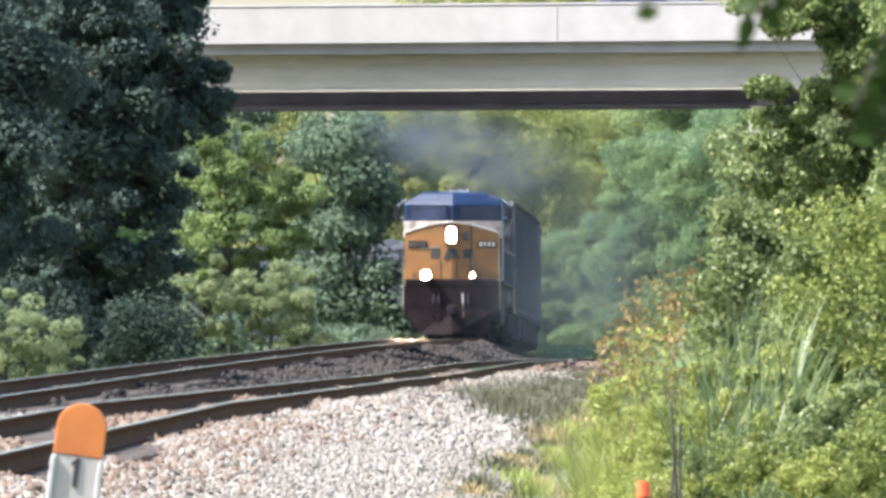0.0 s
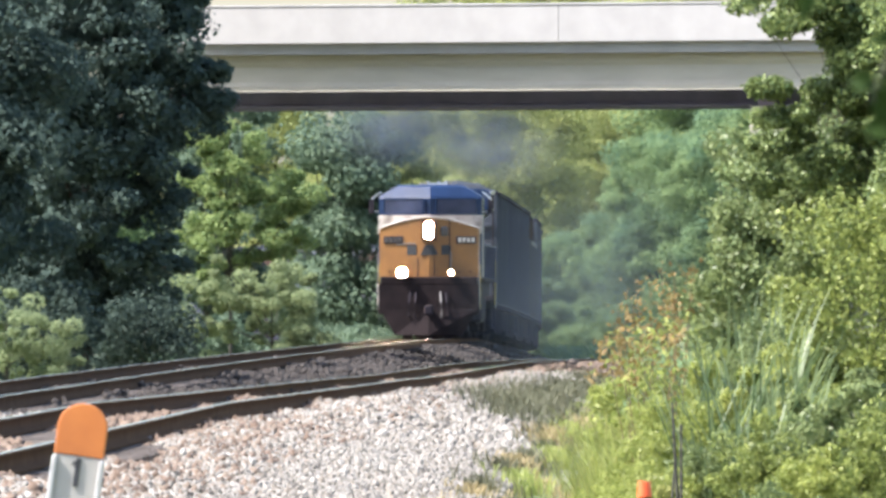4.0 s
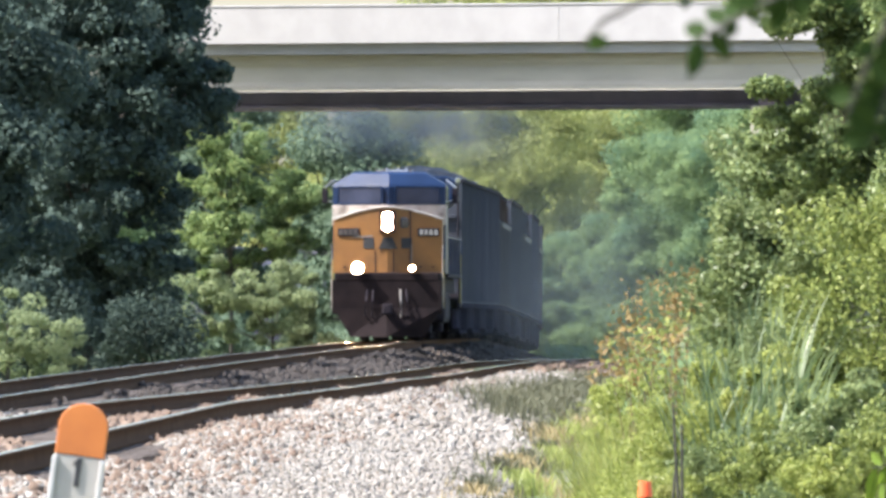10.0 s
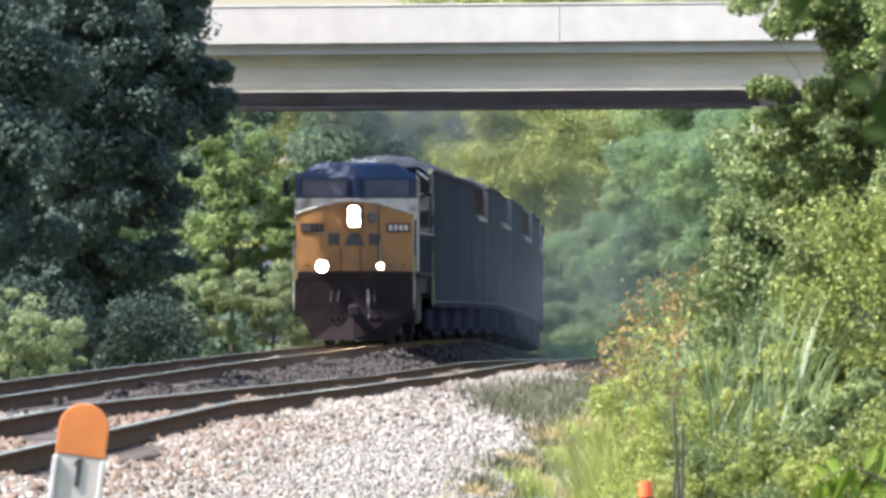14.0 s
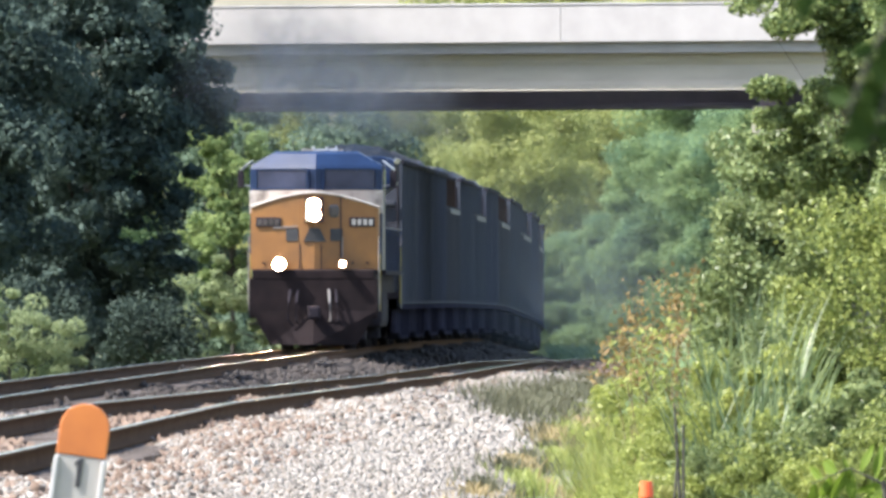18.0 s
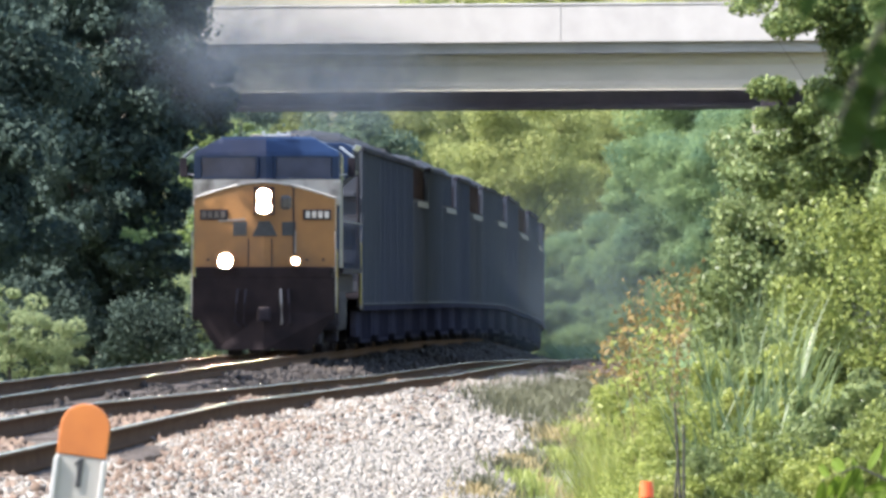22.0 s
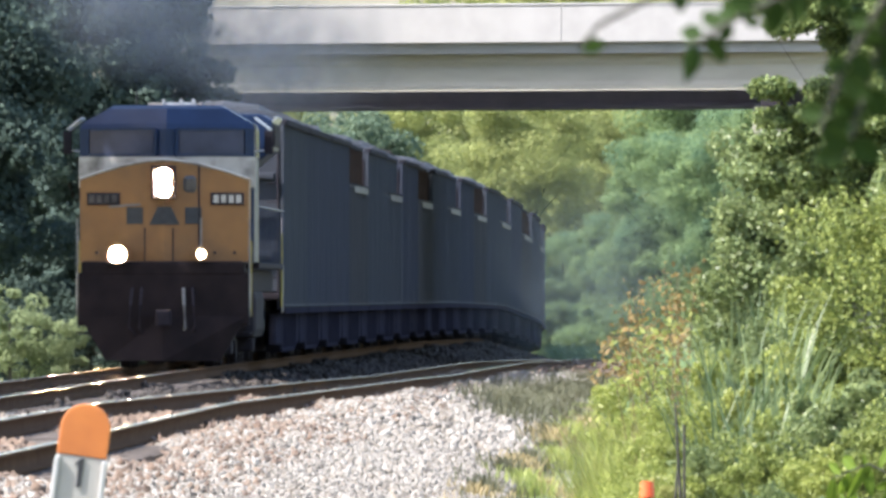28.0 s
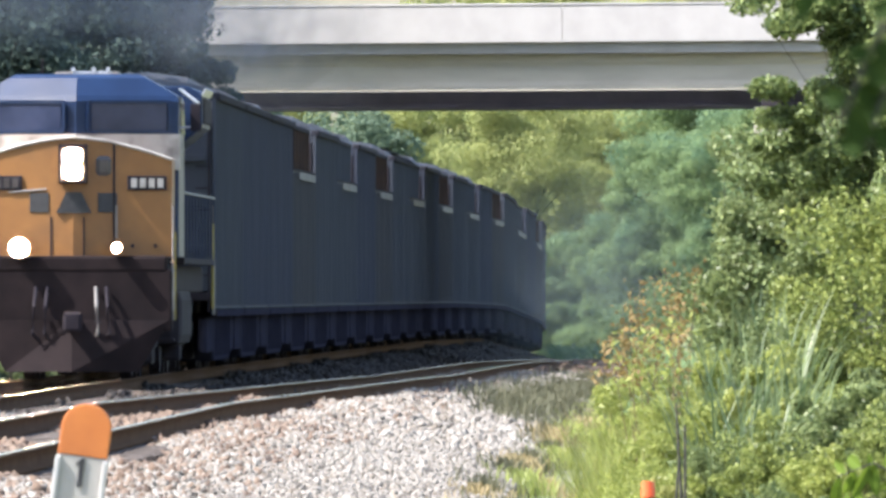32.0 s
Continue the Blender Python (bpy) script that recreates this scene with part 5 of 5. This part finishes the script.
        grid.append(row)
    for a, b in zip(grid, grid[1:]):
        for i in range(nx - 1):
            bm.faces.new((a[i], a[i + 1], b[i + 1], b[i]))
    part("coal_load", bm, M_COAL, car, "heaped black coal")
    raise_body(car)
    return car


def vehicle_pose(y, half):
    """A vehicle on the rails, its middle at distance y, its trucks half that far before and behind."""
    a, b = (Vector((track_x(v), v, TRAIN_Z + float(train_dip(v)))) for v in (y - half, y + half))
    d = (a - b).normalized()
    return Matrix.Translation((a + b) / 2) @ Matrix.Rotation(math.atan2(d.x, -d.y), 4, "Z") @ Matrix.Rotation(-math.asin(d.z), 4, "X")


LOCO = locomotive()
train = [(LOCO, 11.15, 6.6)]
high = [freight_car("high_side_car", "tall dark green-grey ribbed freight car loaded with coal", M_CAR, False, 4),
        freight_car("high_side_car", "tall dark blue-grey ribbed freight car loaded with coal", M_CARBLUE, False, 14)]
low = [freight_car("coal_gondola", "dark ribbed coal gondola with a worn pale strip", M_CAR, True, 3),
       freight_car("coal_gondola", "dark ribbed coal gondola with rusty brown upper walls", M_CARBROWN, True, 13, M_OLDRUST)]
used = []
N_CARS = 26
for i in range(N_CARS):
    src = high[(i // 2 + i) % 2] if i < 3 or i % 2 == 0 else low[(i // 2) % 2]
    ob = src if src not in used else copy_thing(src, pose(0, 0, 0))
    used.append(src)
    train.append((ob, 22.3 + CAR_L * (i + 0.5), 5.6))

# ---- small things ----
post = thing("marker_post", pose(-0.912, 33.0, -0.587, 0, 7.8, 0), "white trackside marker post with a rounded orange top", "marker post")
W = 0.098
bm = bmesh.new()
prism(bm, [(-W / 2, 0.0), (W / 2, 0.0), (W / 2, 1.485), (-W / 2, 1.485)], "y", -0.012, 0.012, 0.004)
part("post_body", bm, M_POSTWHITE, post)
for sx in (-1, 1):
    flange = bmesh.new()
    prism(flange, [(sx * (W / 2 - 0.008), 0.0), (sx * (W / 2 + 0.003), 0.0), (sx * (W / 2 + 0.003), 1.48), (sx * (W / 2 - 0.008), 1.48)], "y", -0.020, 0.010, 0.003)
    part("post_flange", flange, M_POSTEDGE, post, "paler folded edge of the post")
bm = bmesh.new()
arc = [(-W * 0.5 * math.cos(math.pi * k / 16), 1.54 + 0.047 * math.sin(math.pi * k / 16)) for k in range(17)]
prism(bm, [(-W / 2, 1.484)] + arc + [(W / 2, 1.484)], "y", -0.014, 0.014, 0.003)
part("post_top", bm, M_ORANGE, post, "faded orange rounded top")
bm = bmesh.new()
prism(bm, [(-0.004, 0.0), (0.006, 0.0), (0.006, 0.056), (-0.001, 0.056), (-0.010, 0.046), (-0.010, 0.040), (-0.004, 0.044)], "y", -0.0145, -0.0120)
num = part("numeral", bm, M_DARKINK, post, "black painted figure 1")
num.location = (0.0, -0.0005, 1.424)

cap = thing("pipe_marker", pose(0.71, 60.0, -0.6), "thin stake with a red-orange cap among the weeds", "marker stake")
part("stake", bar((0, 0, 0), (0, 0, 1.10), 0.012), M_STEM, cap)
part("cap", bar((0, 0, 1.08), (0, 0, 1.135), 0.026, 0.022, 14), M_REDCAP, cap, "red-orange plastic cap")


# ---- road vehicles on the bridge; own space: front towards +x, wheels on z 0 ----
def road_vehicle(name, label, paint, length, width, hood_z, roof_z, cab0, cab1, category="car"):
    ob = thing(name, pose(0, 0, 0), label, category)
    body = bmesh.new()
    prism(body, [(-length / 2, 0.32), (length / 2, 0.32), (length / 2, hood_z * 0.8), (length / 2 - 0.25, hood_z), (-length / 2 + 0.1, hood_z), (-length / 2, hood_z * 0.85)], "y", -width / 2, width / 2, 0.05)
    part("body", body, paint, ob)
    cabin = bmesh.new()
    h = roof_z - hood_z
    prism(cabin, [(cab0, hood_z - 0.02), (cab1, hood_z - 0.02), (cab1 - 0.55 * h, roof_z), (cab0 + 0.35 * h, roof_z)], "y", -width / 2 + 0.12, width / 2 - 0.12, 0.05)
    cb = part("cabin", cabin, paint, ob)
    for s in (-1, 1):
        part("side_window", block(((cab0 + cab1) / 2 - 0.05, s * (width / 2 - 0.11), hood_z + h * 0.5), ((cab1 - cab0) * 0.62, 0.04, h * 0.55), 0.01), M_GLASS, cb)
        for x in (-length * 0.3, length * 0.3):
            part("wheel", bar((x, s * (width / 2 - 0.2), 0.33), (x, s * width / 2, 0.33), 0.33, seg=18), M_BLACK, ob)
    return ob


M_CARRED = surface("red_car_paint", (0.45, 0.03, 0.03), (0.5, 0.04, 0.04), 2, 0.25, bump=0)
M_CARWHITE = surface("white_car_paint", (0.75, 0.75, 0.74), (0.8, 0.8, 0.79), 2, 0.25, bump=0)
M_CARGREY = surface("grey_car_paint", (0.10, 0.11, 0.13), (0.13, 0.14, 0.16), 2, 0.25, bump=0)
RED_CAR = road_vehicle("red_car", "red car driving over the bridge", M_CARRED, 4.6, 1.85, 0.95, 1.55, -1.6, 1.1)
WHITE_CAR = road_vehicle("white_car", "white car driving over the bridge", M_CARWHITE, 4.6, 1.85, 0.95, 1.52, -1.6, 1.1)
GREY_CAR = road_vehicle("grey_car", "grey car driving over the bridge", M_CARGREY, 4.4, 1.8, 0.92, 1.48, -1.6, 1.0)
LORRY = road_vehicle("lorry", "red lorry with a white box body on the bridge", M_CARRED, 9.5, 2.4, 1.1, 2.7, 2.6, 4.5, "lorry")
part("box_body", block((-1.2, 0, 2.15), (7.0, 2.45, 2.3), 0.04), M_CARWHITE, LORRY, "white box body")

# ---- exhaust: single thin wisps, in the locomotive's space ----
def wisp(x, y, z, rx, rz, tilt, material=M_SMOKE):
    k = 20
    ang = np.arange(k) * 6.2832 / k
    v = np.stack([rx * np.cos(ang), tilt * np.cos(ang), rz * np.sin(ang)], -1)
    me = np_mesh("smoke_haze_sheet", v, np.arange(k).reshape(1, k), material)
    lay = me.uv_layers.new(name="UVMap")
    lay.data.foreach_set("uv", np.stack([np.cos(ang), np.sin(ang)], -1).astype(np.float32).ravel())
    ob = tagged(new("smoke_haze_sheet", me), "thin grey sheet of diesel smoke or air haze", "smoke", "exhaust drifts", "stuff")
    return ob, (x, y, z)


WISPS = [wisp(-0.6, 0.5, 6.1, 1.5, 1.2, 0.3), wisp(-1.4, 6.0, 6.9, 3.0, 2.0, -0.5), wisp(0.2, 13.0, 6.3, 2.3, 1.6, 0.5),
         wisp(-1.6, 18.0, 7.3, 2.8, 2.0, 0.4), wisp(0.6, 30.0, 6.5, 2.8, 1.9, -0.4), wisp(0.9, 52.0, 6.3, 3.2, 2.0, 0.5)]


# added translucent sheets that stand in for haze in the air, one behind the other
M_HAZE = smoke_haze_mat("air_haze_sheet", (0.165, 0.19, 0.205), 0.64, 0.22)
M_HAZE_FAR = smoke_haze_mat("thin_far_haze", (0.16, 0.19, 0.17), 0.18, 0.12)
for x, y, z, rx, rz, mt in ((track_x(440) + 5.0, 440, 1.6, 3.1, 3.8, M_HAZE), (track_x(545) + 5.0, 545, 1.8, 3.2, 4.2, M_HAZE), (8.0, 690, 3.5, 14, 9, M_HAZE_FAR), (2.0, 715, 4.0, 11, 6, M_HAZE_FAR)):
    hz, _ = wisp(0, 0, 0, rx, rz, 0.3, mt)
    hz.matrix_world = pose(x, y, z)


# ---- what moves ----
def sway(t, speed, phase):
    return math.sin(speed * t + phase) + 0.5 * math.sin(2.3 * speed * t + 1.7 * phase)


def motions():
    for ob, back, half in train:
        rows = []
        for k in range(33):
            y = train_front(float(k)) + back
            rows.append((float(k), vehicle_pose(y, half)))
        walk(ob, rows)
    for i, (ob, at) in enumerate(WISPS):
        rows = []
        for k in range(65):
            t = k / 2
            m = vehicle_pose(train_front(t) + 11.15, 6.6)
            rows.append((t, m @ pose(at[0] + 0.25 * sway(t, 1.1, i), at[1], at[2] + 0.15 * sway(t, 1.5, i + 2), 0, 9 * sway(t, 0.9, i), 0)))
        walk(ob, rows)
    road = pose(1.185, BR_Y, 0.015, 0, 0, -26)
    for ob, lane, way, speed, passing in ((RED_CAR, 3.2, 1, 13.0, 29.87), (WHITE_CAR, 6.6, -1, 12.0, 18.9), (GREY_CAR, 6.6, -1, 12.0, 0.1), (LORRY, 3.2, 1, 15.0, 6.25)):
        rows = []
        for k in range(65):
            t = k / 2
            x = max(-112.0, min(112.0, way * speed * (t - passing)))
            rows.append((t, road @ pose(x, lane, 7.81 * BR_SIZE, 0, 0, 0 if way > 0 else 180)))
        walk(ob, rows)
    for ob, a, b, sp, ph in ((TWIG_A, 0.35, 0.5, 1.9, 0.4), (TWIG_B, 0.2, 0.25, 1.4, 2.0), (SUMAC, 0.5, 0.7, 1.6, 1.0)):
        m = Matrix.Translation(ob.location)
        rows = []
        for k in range(129):
            t = k / 4
            gust = sum(a_g * math.exp(-((t - g) / 0.5) ** 2) for g, a_g in ((0.0, 0.55), (2.4, 0.5), (7.8, 1.0), (10.2, 1.0), (24.5, 0.6), (28.1, 0.95))) if ob is not SUMAC else 0.0
            gust *= 1.0 if ob is TWIG_B else 0.28
            lean = 6.4 * (math.exp(-((t - 13.0) / 3.0) ** 2) if t < 13 else 1.0) - 5.7 if ob is SUMAC else 0.0
            rows.append((t, m @ pose(0, 0, 0, a * sway(t, sp * 1.3, ph + 1), b * sway(t, sp, ph) - 2.2 * gust - lean, 0)))
        walk(ob, rows)


motions()
